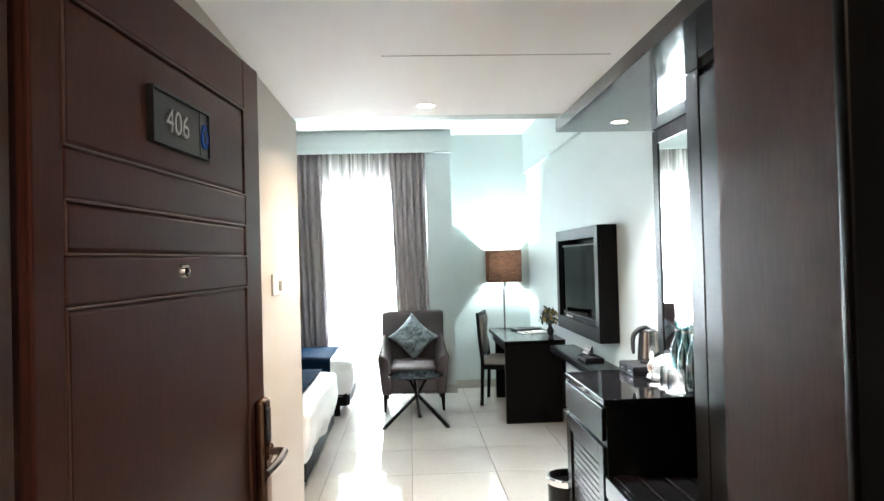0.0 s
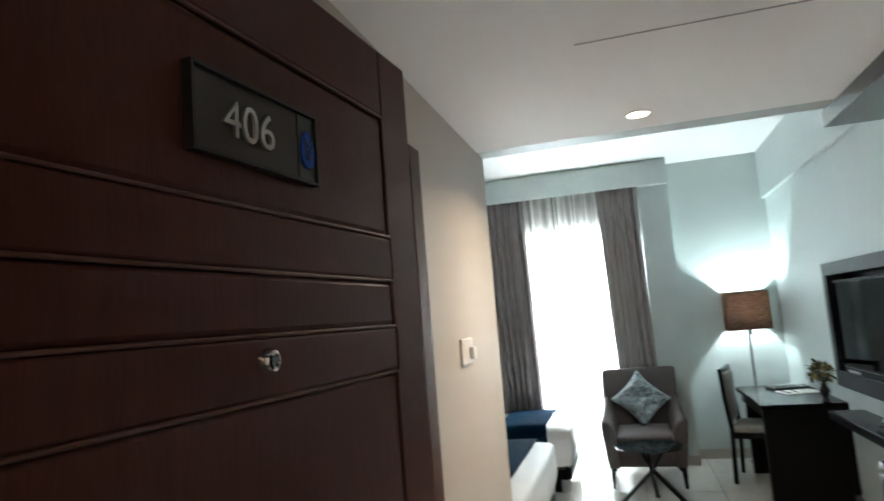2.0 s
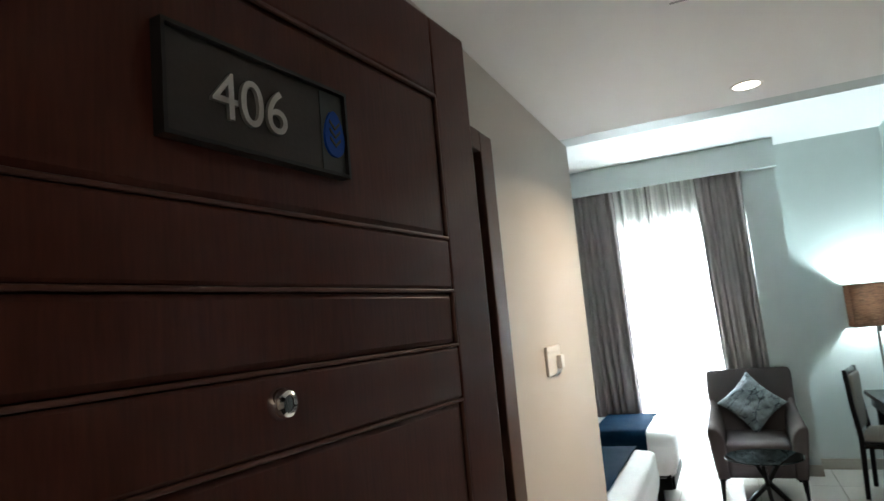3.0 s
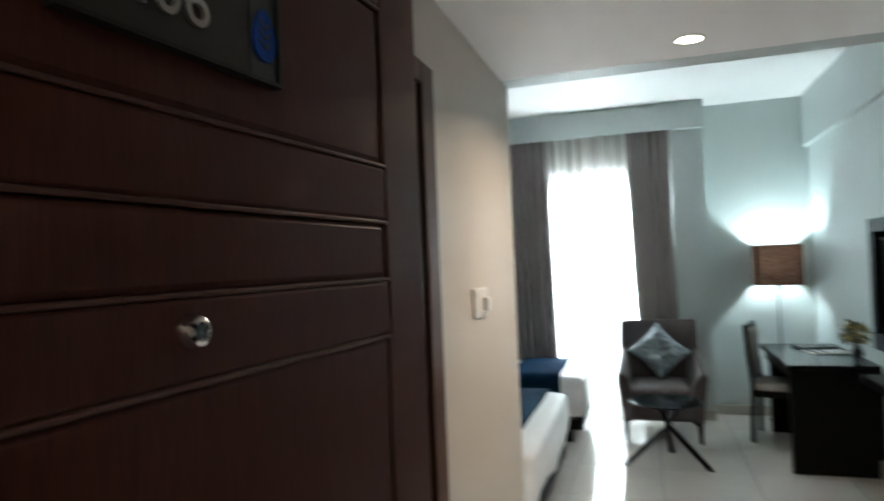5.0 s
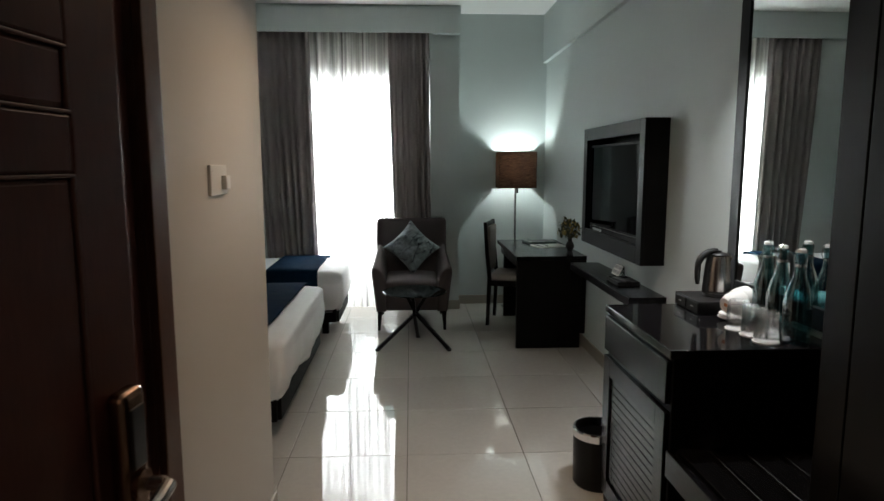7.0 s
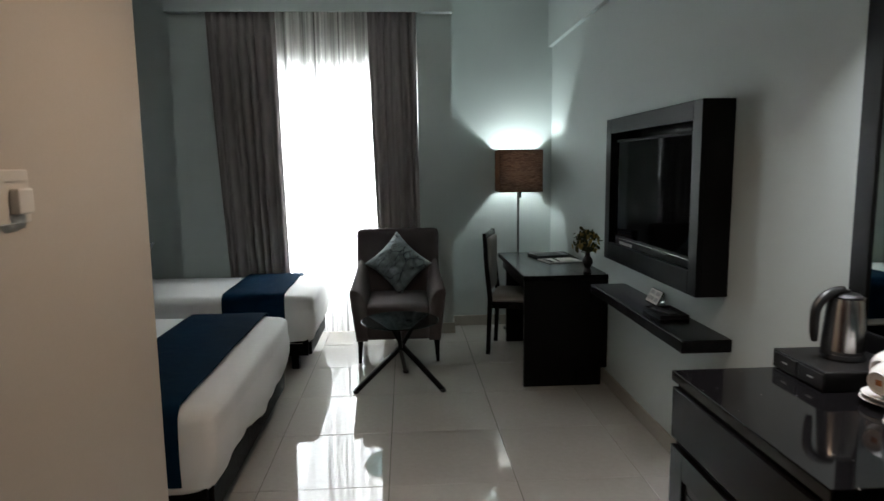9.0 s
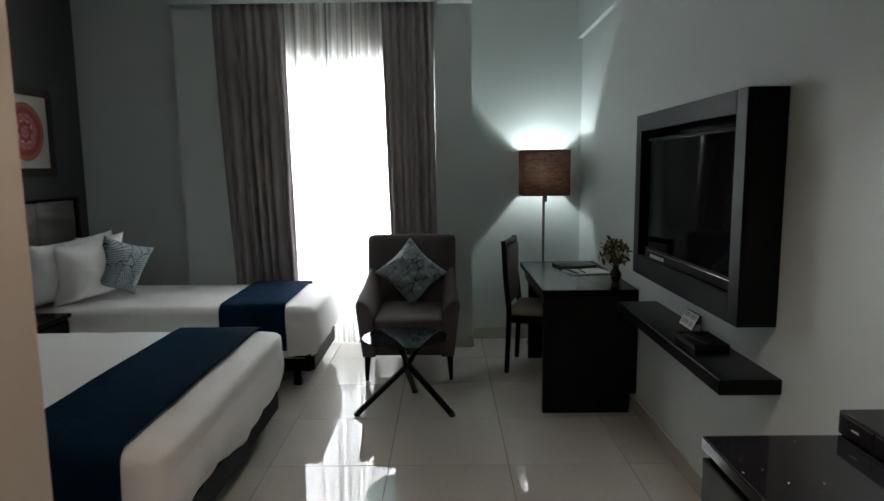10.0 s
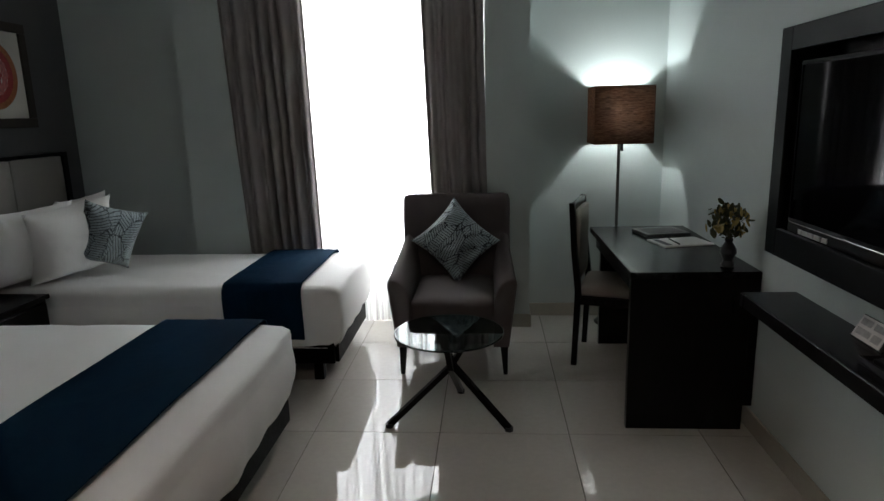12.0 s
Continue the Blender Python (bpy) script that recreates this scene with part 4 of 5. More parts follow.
tv = thing("television", pose(XR - 0.066, 4.0725, 0, 0, 0, 1.0) @ pose(0, -4.0725, 0), "black flat television, switched off, inside its surround", "television")
part("casing", box(-0.035, 0.030, TY0 + 0.10, TY1 - 0.10, 1.016, 1.625, 0.006), TVBLACK, tv)
part("screen", box(-0.0385, -0.0355, TY0 + 0.118, TY1 - 0.118, 1.075, 1.610, 0.001), SCREEN, tv)
part("silver_strip", box(-0.040, -0.0355, TY0 + 0.11, TY1 - 0.11, 1.057, 1.062, 0.001), STEEL, tv, "thin grey metal strip")
for y0, y1 in ((4.475, 4.495), (4.433, 4.468), (4.395, 4.427), (4.352, 4.388), (4.310, 4.340)):
    part("label_bar", box(-0.0390, -0.0352, y0, y1, 1.028, 1.044), GREYPRINT, tv, "pale print on the lower edge")

sh = thing("wall_shelf", pose(XR, 0, 0), "thick dark floating shelf under the television", "shelf")
part("board", box(-0.215, -0.001, 3.40, 4.69, 0.702, 0.757, 0.003), ESPRESSO, sh)
part("edge_band", box(-0.2168, -0.215, 3.402, 4.688, 0.705, 0.754, 0.0006), ESPRESSO_UP, sh)
sg = thing("tent_card", pose(0.512, 4.12, 0.757), "clear acrylic stand with a printed card on the shelf", "sign")
part("stand", extrude_profile([(-0.004, 0), (0.040, 0), (0.040, 0.003), (0.034, 0.070), (0.031, 0.070), (-0.001, 0.006)], "y", -0.075, 0.075), WATER, sg)
cd = part("card", box(-0.0012, 0.0, -0.072, 0.072, 0.0, 0.074), PAPER, sg, "", pose(-0.006, 0, 0.004, 0, 28, 0))
part("print_bars", boxes([(-0.0022, -0.0013, -0.06, -0.005, 0.045, 0.066), (-0.0022, -0.0013, 0.008, 0.062, 0.045, 0.066), (-0.0022, -0.0013, -0.06, -0.02, 0.010, 0.034), (-0.0022, -0.0013, -0.008, 0.062, 0.012, 0.034)]), GREYPRINT, cd)
rt = thing("remote_tray", pose(0.475, 3.86, 0.757), "black tray with a remote control on the shelf", "tray")
part("dish", boxes([(-0.07, 0.07, -0.11, 0.11, 0, 0.006), (-0.07, -0.064, -0.11, 0.11, 0.006, 0.022), (0.064, 0.07, -0.11, 0.11, 0.006, 0.022), (-0.064, 0.064, -0.11, -0.104, 0.006, 0.022), (-0.064, 0.064, 0.104, 0.11, 0.006, 0.022)], 0.001), LEATHER, rt)
rm = thing("remote_control", pose(0.465, 3.86, 0.763, 0, 0, 12), "black remote control lying in the tray", "remote control")
part("body", box(-0.022, 0.022, -0.085, 0.085, 0, 0.018, 0.005), BLACK, rm)

# ---- desk corner ----
DZ = 0.76
desk = thing("desk", pose(0, 5.0, 0), "espresso writing desk with solid end panels", "desk")
part("top", box(-0.004, XR - 0.004, -0.004, 1.165, DZ - 0.035, DZ, 0.003), ESPRESSO, desk)
part("end_panel", box(0.0, 0.525, 0.0, 0.04, 0.0, DZ - 0.035, 0.002), ESPRESSO_UP, desk)
part("end_panel", box(0.06, 0.525, 1.12, 1.16, 0.0, DZ - 0.035, 0.002), ESPRESSO_UP, desk)
part("back_panel", box(0.49, 0.512, 0.04, 1.12, 0.25, DZ - 0.035), ESPRESSO, desk)
part("apron", box(0.03, 0.05, 0.04, 1.12, 0.64, DZ - 0.035), ESPRESSO, desk)
part("side_return", box(0.525, XR - 0.004, 0.0, 0.04, 0.12, DZ - 0.035, 0.002), ESPRESSO_UP, desk)

vs = thing("flower_vase", pose(0.45, 5.10, DZ), "small dark vase with yellow flowers and olive leaves", "vase")
part("vase", lathe([(0, 0), (0.026, 0), (0.030, 0.008), (0.020, 0.03), (0.036, 0.065), (0.034, 0.085), (0.016, 0.115), (0.020, 0.130), (0.016, 0.130), (0.012, 0.114), (0, 0.112)], 28), BLACK, vs)
rng = random.Random(11)
stems, leaves, petals = bmesh.new(), bmesh.new(), bmesh.new()
for k in range(36):
    a, lean, h = rng.uniform(0, 6.28), rng.uniform(0.1, 0.85), rng.uniform(0.03, 0.14)
    tip = Vector((math.cos(a) * lean * 0.082, math.sin(a) * lean * 0.082, 0.125 + h))
    tube([(0, 0, 0.115), (tip.x * 0.4, tip.y * 0.4, 0.125 + h * 0.6), tip], 0.0012, 5, stems)
    for q in range(4):
        c = tip + Vector([rng.gauss(0, 0.015) for _ in range(3)])
        own = bmesh.new()
        bmesh.ops.create_icosphere(own, subdivisions=1, radius=1)
        bmesh.ops.transform(own, matrix=Matrix.Translation(c) @ Euler([rng.uniform(0, 6) for _ in range(3)]).to_matrix().to_4x4() @ Matrix.Diagonal((0.023, 0.011, 0.003, 1)), verts=own.verts)
        merge(petals if (k + q) % 3 == 0 else leaves, own)
tagged(part("stems", stems, LEAFGREEN, vs), kind="stuff")
tagged(part("leaves", leaves, LEAFGREEN, vs), kind="stuff")
tagged(part("petals", petals, PETAL, vs, "yellow petals"), kind="stuff")

fo = thing("compendium", pose(0.36, 5.90, DZ, 0, 0, 12), "dark hotel compendium folder on the desk", "folder")
part("cover", box(-0.13, 0.13, -0.105, 0.105, 0, 0.020, 0.003), COVER, fo)
part("picture_panel", box(-0.10, 0.10, -0.07, 0.08, 0.020, 0.0212), INK, fo)
np_ = thing("notepad", pose(0.395, 5.64, DZ, 0, 0, 14), "white notepad with a pen on the desk", "notepad")
part("pages", box(-0.14, 0.14, -0.10, 0.10, 0, 0.008, 0.001), PAPER, np_)
part("pen", rod((-0.05, -0.08, 0.0125), (-0.03, 0.06, 0.0125), 0.0045, seg=10), BLACK, np_)
part("print_bar", box(-0.12, -0.085, -0.08, 0.08, 0.0080, 0.0088), INK, np_)

lampo = thing("floor_lamp", pose(0.235, 6.550, 0), "standing lamp with a square brown burlap shade, lit", "floor lamp")
part("base", lathe([(0, 0), (0.13, 0), (0.135, 0.008), (0.12, 0.02), (0.02, 0.028), (0, 0.028)], 36), BLACK, lampo)
part("pole", rod((0, 0, 0.028), (0, 0, 1.37), 0.010, seg=14), POLE, lampo)
part("socket", rod((0, 0, 1.37), (0, 0, 1.432), 0.018, 0.027, 16), BLACK, lampo)
part("bulb", lathe([(0, 1.40), (0.014, 1.402), (0.022, 1.42), (0.03, 1.45), (0.022, 1.475), (0, 1.482)], 20), BULB, lampo, "lit bulb")
part("switch_pull", boxes([(0.009, 0.028, -0.013, 0.008, 1.200, 1.252)], 0.003), BLACK, lampo)
SW, SD, SZ0, SZ1 = 0.188, 0.158, 1.255, 1.620


def square_tube(w, d, t, z0, z1):
    """Four thin walls of a box that is open above and below, mitred into one shell."""
    bm, loops = bmesh.new(), []
    for a, b, z in ((w, d, z0), (w, d, z1), (w - t, d - t, z1), (w - t, d - t, z0)):
        loops.append([bm.verts.new((x * a, y * b, z)) for x, y in ((-1, -1), (1, -1), (1, 1), (-1, 1))])
    for k in range(4):
        p, q = loops[k], loops[(k + 1) % 4]
        for i in range(4):
            bm.faces.new([p[i], p[(i + 1) % 4], q[(i + 1) % 4], q[i]])
    return bm


shade = part("shade", square_tube(SW, SD, 0.002, SZ0, SZ1), BURLAP, lampo, "brown woven square shade")
part("lining", square_tube(SW - 0.0045, SD - 0.0045, 0.001, SZ0 + 0.008, SZ1 - 0.008), LINING, shade, "white translucent lining")
for z in (SZ0 + 0.001, SZ1 - 0.005):
    part("wire_frame", square_tube(SW - 0.0022, SD - 0.0022, 0.0018, z, z + 0.004), BLACK, shade)
sp = bmesh.new()
for x, y in ((-1, 0), (1, 0), (0, -1), (0, 1)):
    rod((0.012 * x, 0.012 * y, 1.375), ((SW - 0.005) * x, (SD - 0.005) * y, 1.264), 0.0018, seg=6, bm=sp)
part("spider", sp, BLACK, shade)

ch = thing("desk_chair", pose(-0.085, 5.972, 0, 0, 0, -17), "dark wooden chair with beige upholstery, pushed under the desk", "chair")
for y in (-0.20, 0.20):
    pts = [(0.022, -0.0), (0.055, 0.0), (0.075, 0.45), (0.045, 0.70), (0.028, 0.965), (-0.004, 0.965), (0.012, 0.70), (0.038, 0.45)]
    pts = [(-0.035 + p[0] - 0.0, p[1]) for p in pts]
    part("back_leg", extrude_profile(pts, "y", y - 0.017, y + 0.017, 0.003), ESPRESSO_UP, ch)
    part("front_leg", rod((0.40, y, 0), (0.40, y, 0.42), 0.017, 0.025, bm=None, square=True), ESPRESSO_UP, ch)
    part("seat_rail", box(0.03, 0.40, y - 0.012, y + 0.012, 0.375, 0.425), ESPRESSO, ch)
part("seat_rail", box(0.39, 0.412, -0.188, 0.188, 0.375, 0.425), ESPRESSO, ch)
part("top_rail", box(-0.036, -0.008, -0.183, 0.183, 0.90, 0.962, 0.006), ESPRESSO, ch)
part("back_pad", soft_box(-0.018, 0.022, -0.182, 0.182, 0.50, 0.925, 0.016, 8), BEIGE, ch, "beige upholstered back", pose(0.0, 0, 0, 0, 0, 0))
part("seat", soft_box(0.015, 0.425, -0.205, 0.205, 0.42, 0.485, 0.028, 12, crown=0.012), BEIGE, ch, "beige padded seat")

# ---- armchair and glass table ----
ac = thing("armchair", pose(-0.845, 5.56, 0), "taupe upholstered armchair with dark tapered legs", "armchair")
AW = 0.355
part("base", soft_box(-AW + 0.10, AW - 0.10, 0.022, 0.72, 0.188, 0.36, 0.018, 8), TAUPE, ac)
part("seat_cushion", soft_box(-AW + 0.118, AW - 0.118, 0.004, 0.62, 0.33, 0.458, 0.035, 16, 0.004, 5, 2.0, 0.018), TAUPE, ac)
back = soft_box(-AW + 0.012, AW - 0.012, 0.0, 0.13, 0.0, 0.62, 0.035, 14, 0.003, 5, 4.0)
part("backrest", back, TAUPE, ac, "", pose(0, 0.60, 0.36, -7, 0, 0))


def chair_arm(sx):
    """A thick arm, lofted along its depth: straight flared outside, rolled over and down to the seat inside."""
    bm, rings = bmesh.new(), []
    for y, inset in ((0.0, 0.016), (0.004, 0.007), (0.014, 0.0), (0.09, 0.0), (0.20, 0.0), (0.32, 0.0), (0.44, 0.0), (0.56, 0.0), (0.66, 0.0)):
        d = y / 0.66
        top = 0.585 + 0.135 * d ** 1.25 - inset
        low, seat, out = 0.185 + inset, 0.43, 0.362 - 0.030 * d - inset
        w = 0.128 - 0.030 * d - 1.6 * inset
        foot = out - 0.045
        ring = [(foot, low), (foot + (out - foot) * 0.5, low + 0.5 * (top - 0.05 - low)), (out, top - 0.045), (out - 0.003, top - 0.018), (out - 0.012, top - 0.004)]
        for k in range(0, 9):
            a = k * math.pi / 16
            ring.append((out - 0.022 - (w - 0.022) * math.sin(a), seat + (top - seat) * math.cos(a)))
        ring += [(out - w + 0.002, seat - 0.08), (out - w - 0.004, low)]
        rings.append([bm.verts.new((sx * x, y, z)) for x, z in ring])
    n = len(rings[0])
    for a, b in zip(rings, rings[1:]):
        for k in range(n):
            bm.faces.new([a[k], a[(k + 1) % n], b[(k + 1) % n], b[k]])
    bm.faces.new(rings[0][::-1])
    bm.faces.new(rings[-1])
    return bm


for sx in (-1, 1):
    part("armrest", chair_arm(sx), TAUPE, ac)
    for y, dy in ((0.075, 0.0), (0.665, 0.03)):
        part("leg", rod((sx * (AW - 0.058), y + dy, 0), (sx * (AW - 0.066), y, 0.195), 0.016, 0.032, square=True), ESPRESSO_UP, ac)
cu = thing("cushion", pose(-0.845, 5.95, 0.475, -22, 0, 3), "blue-grey leaf-print cushion standing on its corner on the armchair", "cushion")
part("cover", pillow(0.40, 0.385, 0.17, 1.0, 30, 0.019), CUSHION, cu, "", pose(0, 0, 0.24) @ pose(0, 0, 0, 0, 45, 0) @ pose(0, 0, -0.18))

tb = thing("coffee_table", pose(-0.825, 4.97, 0), "small round glass coffee table on crossed dark legs", "coffee table")
TH = 0.485
part("tabletop", lathe([(0, TH), (0.250, TH), (0.254, TH + 0.002), (0.254, TH + 0.008), (0.250, TH + 0.010), (0, TH + 0.010)], 72), TOPGLASS, tb, "round green-tinted glass top")
feet = [(0.275, -0.005), (-0.30, 0.02), (0.03, 0.41)]
for k, (fx, fy) in enumerate(feet):
    hub = Vector((0.006, 0.09, 0.280)) + Vector((0.014 * math.cos(k * 2.09), 0.014 * math.sin(k * 2.09), 0))
    foot = Vector((fx, fy, 0.012))
    top = hub + (hub - foot) * ((TH - 0.008 - hub.z) / (hub.z - 0.012))
    top = Vector((hub.x + (top.x - hub.x) * 0.55, hub.y + (top.y - hub.y) * 0.55, top.z))
    bm = rod(foot, hub, 0.019, 0.019, square=True)
    part("leg", rod(hub, top, 0.018, 0.018, bm=bm, square=True), ESPRESSO_UP, tb)
    part("pad", rod((top.x, top.y, TH - 0.012), (top.x, top.y, TH - 0.001), 0.012, seg=16), BLACK, tb)
    part("foot", rod((fx, fy, 0), (fx, fy, 0.02), 0.020, seg=12), BLACK, tb)


# ---- beds ----
def bed(y0, y1, x_foot, label, run0, run1, seed):
    """A bed with its head at the charcoal wall; y0 and y1 are its two sides."""
    w, x_head = y1 - y0, XH + 0.085
    b = thing("bed", pose(x_head, (y0 + y1) / 2, 0), label, "bed", "beds in the room")
    ln, h = x_foot - x_head, w / 2
    part("side_rail", box(0.0, ln - 0.055, -h + 0.035, -h + 0.065, 0.11, 0.235, 0.004), BEDWOOD, b)
    part("side_rail", box(0.0, ln - 0.055, h - 0.065, h - 0.035, 0.11, 0.235, 0.004), BEDWOOD, b)
    part("foot_rail", box(ln - 0.065, ln - 0.035, -h + 0.065, h - 0.065, 0.11, 0.235, 0.004), BEDWOOD, b)
    part("slatted_base", box(0.02, ln - 0.07, -h + 0.065, h - 0.065, 0.19, 0.23), BEDWOOD, b)
    for x in (0.08, ln - 0.16):
        for y in (-h + 0.095, h - 0.095):
            part("leg", box(x - 0.028, x + 0.028, y - 0.028, y + 0.028, 0.0, 0.115, 0.003), BEDWOOD, b)
    r = 0.05
    bm = soft_box(0.0, ln, -h, h, 0.200, 0.565, r, 44, 0.0, crown=0.014)
    for v in bm.verts:
        n = noise.noise(Vector((v.co.x * 2.2 + seed, v.co.y * 2.2, v.co.z * 3)))
        fine = noise.noise(Vector((v.co.x * 6 + seed, v.co.y * 6, v.co.z * 1.5)))
        crease = abs(noise.noise(Vector((v.co.x * 3.5 + seed, v.co.y * 3.5 + seed, 3)))) ** 0.5
        low = max(0.0, min(1.0, (0.46 - v.co.z) / 0.24))
        xw = v.co.x + x_head
        free = max(0.0, min(1.0, max(run0 - xw, xw - run1) / 0.06))
        n, fine = n * free, fine * free
        edge = max(abs(v.co.y) / h, v.co.x / ln)
        if edge > 0.96 and v.co.z < 0.54:
            out = Vector((1 if v.co.x > ln - 0.05 else 0, math.copysign(1, v.co.y) if abs(v.co.y) > h - 0.05 else 0, 0))
            v.co += out * ((0.016 * n + 0.012 * fine) * (0.3 + low) + 0.010 * free * math.sin(math.pi * min(1, low * 1.2)))
            v.co -= out * 0.022 * low ** 3
            v.co.z += low * (0.055 * noise.noise(Vector((v.co.x * 1.9 + seed, v.co.y * 1.9, 7))) + 0.02 * noise.noise(Vector((v.co.x * 6 + seed, v.co.y * 6, 2))))
        elif v.co.z > 0.5:
            v.co.z += 0.006 * n + 0.003 * fine - 0.004 * free * (1 - crease) ** 3
    part("mattress_and_sheet", bm, LINEN, b, "mattress in a white tucked sheet")
    # runner: a band over the top and down both sides
    ra, outer = r + 0.004, []
    z_top, z_hem = 0.583, 0.27
    for k in range(7):
        outer.append((-h - 0.008, z_hem + (0.565 - r - z_hem) * k / 6))
    for k in range(1, 8):
        a = math.pi - k * math.pi / 16
        outer.append((-h - 0.008 + ra + ra * math.cos(a), z_top - ra + ra * math.sin(a)))
    for k in range(1, 12):
        outer.append((-h + ra + (2 * h - 2 * ra) * k / 12, z_top + 0.006 * math.sin(math.pi * k / 12)))
    outer += [(-y, z) for y, z in outer[:14][::-1]]
    bm = bmesh.new()
    nx = 24
    rows = []
    for i in range(nx + 1):
        x = run0 - x_head + (run1 - run0) * i / nx
        row = []
        for k, (y, z) in enumerate(outer):
            d = 0.006 * noise.noise(Vector((x * 9 + seed, y * 4, z * 4))) + 0.003 * noise.noise(Vector((x * 22 + seed, y * 14, z * 9)))
            wave = 0.012 * noise.noise(Vector((seed * 3, y * 3, z * 3))) * (1 if i in (0, nx) else 0.8)
            row.append(bm.verts.new((x + wave, y + math.copysign(abs(d), y) * (abs(y) > h - 0.08), z + abs(d))))
        rows.append(row)
    for i in range(nx):
        for k in range(len(outer) - 1):
            bm.faces.new([rows[i][k], rows[i + 1][k], rows[i + 1][k + 1], rows[i][k + 1]])
    run = part("runner", bm, NAVY, b, "navy blue bed runner across the foot")
    s = run.modifiers.new("thickness", "SOLIDIFY")
    s.thickness, s.offset = 0.006, 1
    hb = part("headboard", box(-0.083, -0.045, -h - 0.02, h + 0.07, 0.10, 1.285, 0.004), ESPRESSO, b)
    part("border", boxes([(-0.045, -0.006, h + 0.02, h + 0.07, 0.10, 1.285), (-0.045, -0.006, -h - 0.02, h + 0.02, 1.262, 1.285)], 0.003), ESPRESSO_UP, hb)
    for a, c in ((-h - 0.018, -0.003), (0.003, h + 0.018)):
        part("padded_panel", soft_box(-0.047, -0.012, a, c, 0.45, 1.260, 0.014, 6), HEADCLOTH, hb, "beige padded panel")
    return b


bed(3.28, 4.90, -1.525, "wide bed with white linen and a navy runner", -2.115, -1.655, 1.0)
bed(5.47, 6.40, -1.455, "single bed with white linen and a navy runner beside the window", -2.105, -1.660, 9.0)


def bed_pillow(m, w, h, t, mat_, seed, label, name="pillow"):
    p = thing(name, m, label, name, "pillows on the bed")
    part("cover", pillow(w, h, t, seed), mat_, p)


ZB = 0.572
bed_pillow(pose(-3.36, 5.60, ZB, 20, 0, 82), 0.56, 0.48, 0.24, PILLOWCASE, 3.0, "white pillow leaning on the headboard")
bed_pillow(pose(-3.37, 6.06, ZB, 16, 0, 94), 0.58, 0.47, 0.25, PILLOWCASE, 5.0, "white pillow leaning on the headboard")
bed_pillow(pose(-3.14, 5.74, ZB, 20, 0, 62) @ pose(0, 0, 0.02, 0, -7, 0), 0.50, 0.47, 0.27, PILLOWCASE, 8.0, "plump white pillow in front of another pillow")
bed_pillow(pose(-2.99, 5.77, ZB + 0.045, 17, 0, 42) @ pose(0.055, 0, 0.205, 0, 20, 0) @ pose(0, 0, -0.19), 0.36, 0.39, 0.21, CUSHION, 2.0, "blue-grey leaf-print cushion in front of the pillows", "cushion")

ns = thing("nightstand", pose(XH + 0.002, 5.19, 0), "dark wooden nightstand between the beds", "nightstand")
part("body", box(0.0, 0.54, -0.24, 0.24, 0.05, 0.525, 0.004), ESPRESSO, ns)
part("top", box(0.0, 0.56, -0.25, 0.25, 0.525, 0.55, 0.003), ESPRESSO, ns)
part("plinth", box(0.0, 0.50, -0.22, 0.22, 0.0, 0.05), ESPRESSO, ns)
part("drawer", box(0.54, 0.554, -0.225, 0.225, 0.33, 0.505, 0.003), ESPRESSO, ns)
nc = thing("note_card", pose(XH + 0.38, 5.12, 0.55, 0, 0, 20), "white card lying on the nightstand", "card")
part("sheet", box(-0.05, 0.05, -0.07, 0.07, 0, 0.002), PAPER, nc)

# ---- framed print ----
pic = thing("framed_print", pose(XH, 5.975, 1.78), "dark framed print of a red round ornament on white", "picture")
F = 0.325
part("frame", boxes([(0.001, 0.03, -F, F, F - 0.06, F), (0.001, 0.03, -F, F, -F, -F + 0.06), (0.001, 0.03, -F, -F + 0.06, -F + 0.06, F - 0.06), (0.001, 0.03, F - 0.06, F, -F + 0.06, F - 0.06)], 0.004), PICFRAME, pic)
mb = part("mat_board", box(0.001, 0.016, -F + 0.06, F - 0.06, -F + 0.06, F - 0.06), MATBOARD, pic)


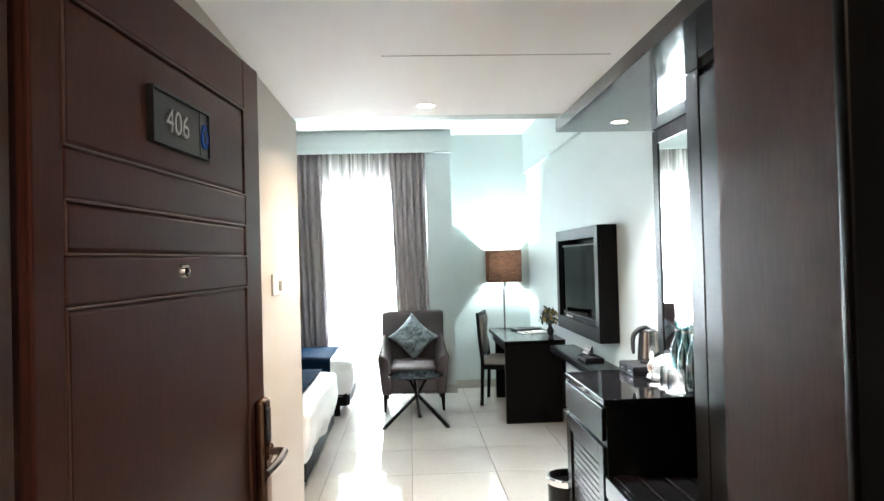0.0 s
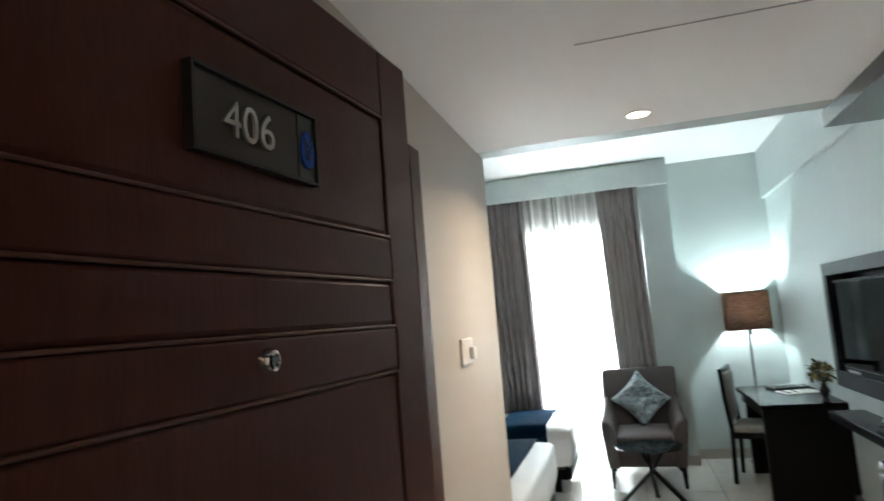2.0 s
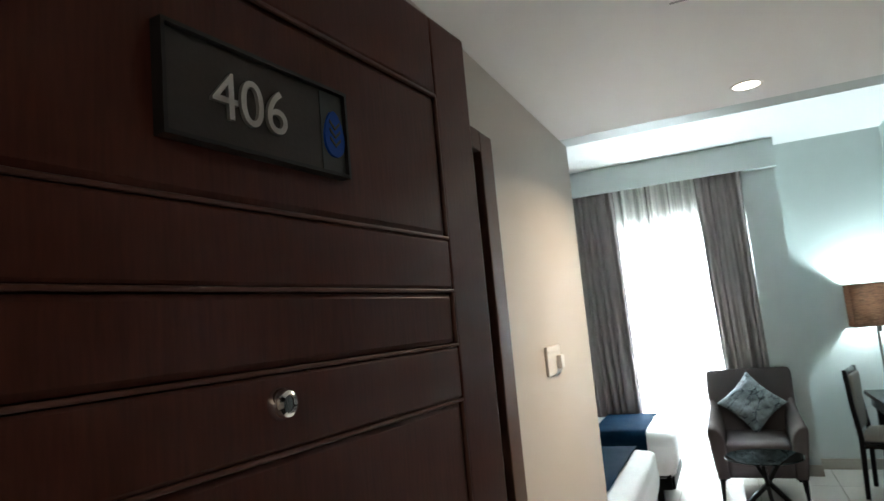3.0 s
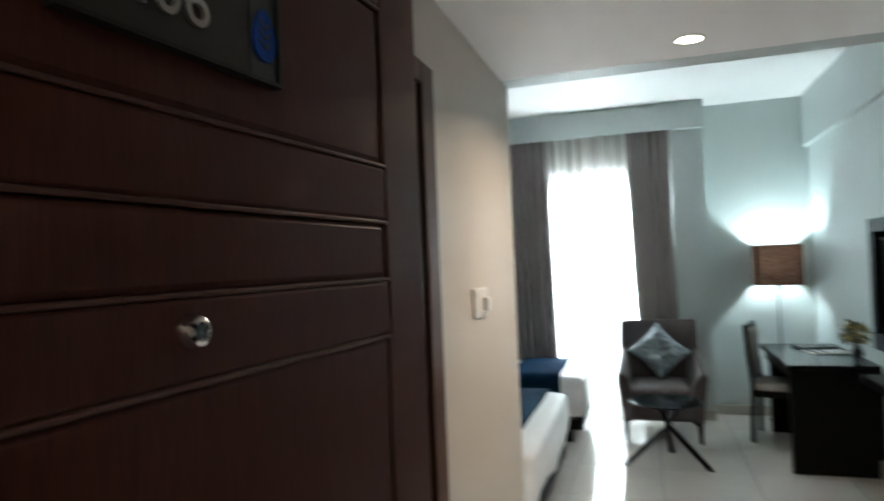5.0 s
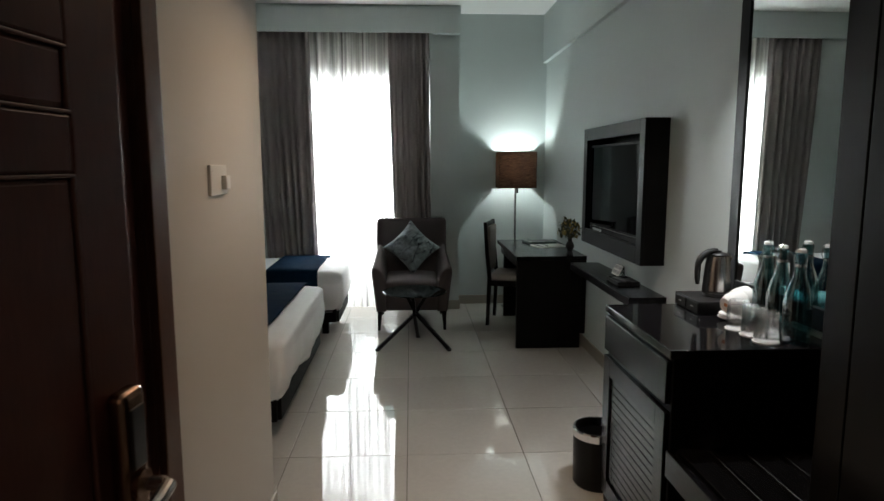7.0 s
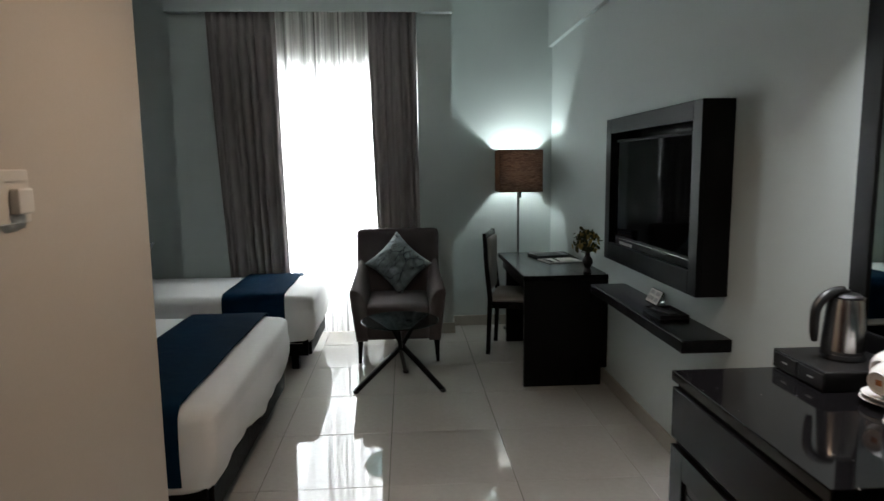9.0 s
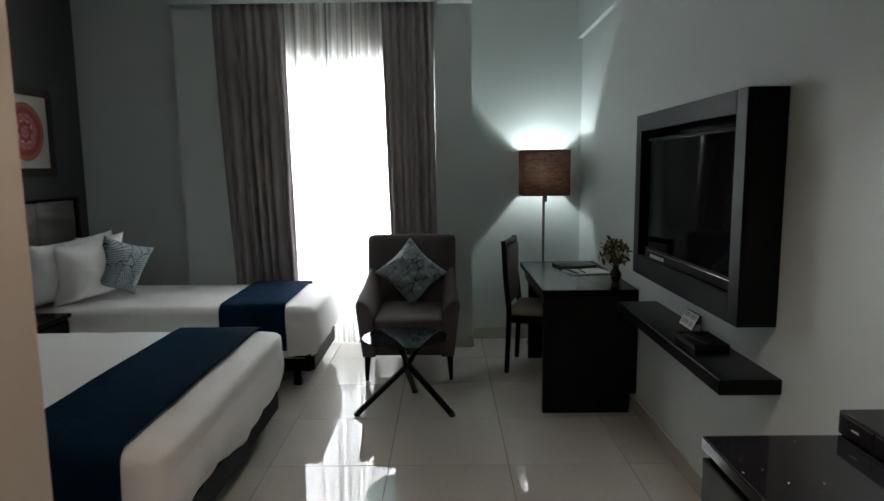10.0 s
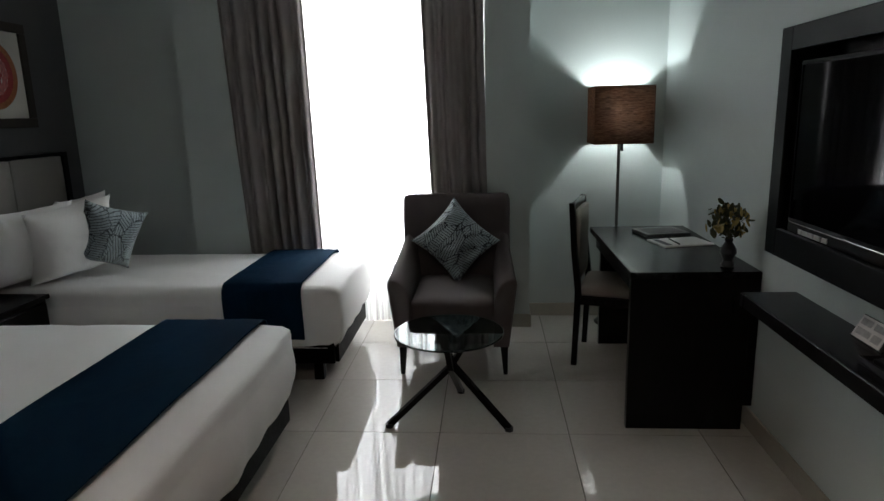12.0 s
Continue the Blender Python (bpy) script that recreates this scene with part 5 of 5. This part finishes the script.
def ring(r0, r1, x0, x1, petals_=0, depth=0.0):
    n = 96
    bm = bmesh.new()
    rows = []
    for k in range(n):
        a = 2 * math.pi * k / n
        w = 1 + depth * math.cos(petals_ * a)
        rows.append([bm.verts.new((x, r * w * math.cos(a), r * w * math.sin(a))) for r, x in ((r0, x0), (r0, x1), (r1, x1), (r1, x0))])
    for k in range(n):
        p, q = rows[k], rows[(k + 1) % n]
        for i in range(4):
            bm.faces.new([p[i], q[i], q[(i + 1) % 4], p[(i + 1) % 4]])
    return bm


part("ring", ring(0.175, 0.212, 0.016, 0.0175), ORANGE, mb)
part("ring", ring(0.130, 0.175, 0.016, 0.0170), RED, mb)
part("ring", ring(0.085, 0.130, 0.016, 0.0176, 12, 0.05), PINK, mb)
part("ring", ring(0.040, 0.078, 0.016, 0.0172, 8, 0.08), RED, mb)
part("ring", ring(0.004, 0.036, 0.016, 0.0178, 6, 0.08), PINK, mb)

# ---- floor tiles ----
floor = structure("floor", boxes([(XH - 0.12, XR + 0.12, YE - 0.12, 6.84, -0.12, -0.004), (XL - 0.12, XR + 0.12, -0.22, YE - 0.12, -0.12, -0.004)]), GROUT, "polished cream floor tiles with thin grey joints", "floor")
PITCH, GX, GY = 0.605, -0.272, 4.937
shared = {}
tiles = []
for i in range(-7, 4):
    for j in range(-10, 5):
        x0, y0 = GX + i * PITCH, GY + j * PITCH
        xlo = XH if y0 + 0.3 > YE else XL
        a, b = max(x0, xlo), min(x0 + PITCH, XR)
        c, d = max(y0, -0.22), min(y0 + PITCH, 6.75)
        if y0 < YE < y0 + PITCH and x0 + PITCH < XL + 0.1:
            c = YE
        if b - a > 0.03 and d - c > 0.03:
            tiles.append((a, b, c, d))
for a, b, c, d in tiles:
    key = (round(b - a, 3), round(d - c, 3))
    if key not in shared:
        bm = box(0.0017, key[0] - 0.0017, 0.0017, key[1] - 0.0017, -0.012, 0.0, 0.0009, 1)
        me = bpy.data.meshes.new("tile")
        bm.to_mesh(me)
        bm.free()
        me.materials.append(TILE)
        shared[key] = me
    t = new("tile", shared[key])
    t.parent = floor
    t.location = (a, c, 0)
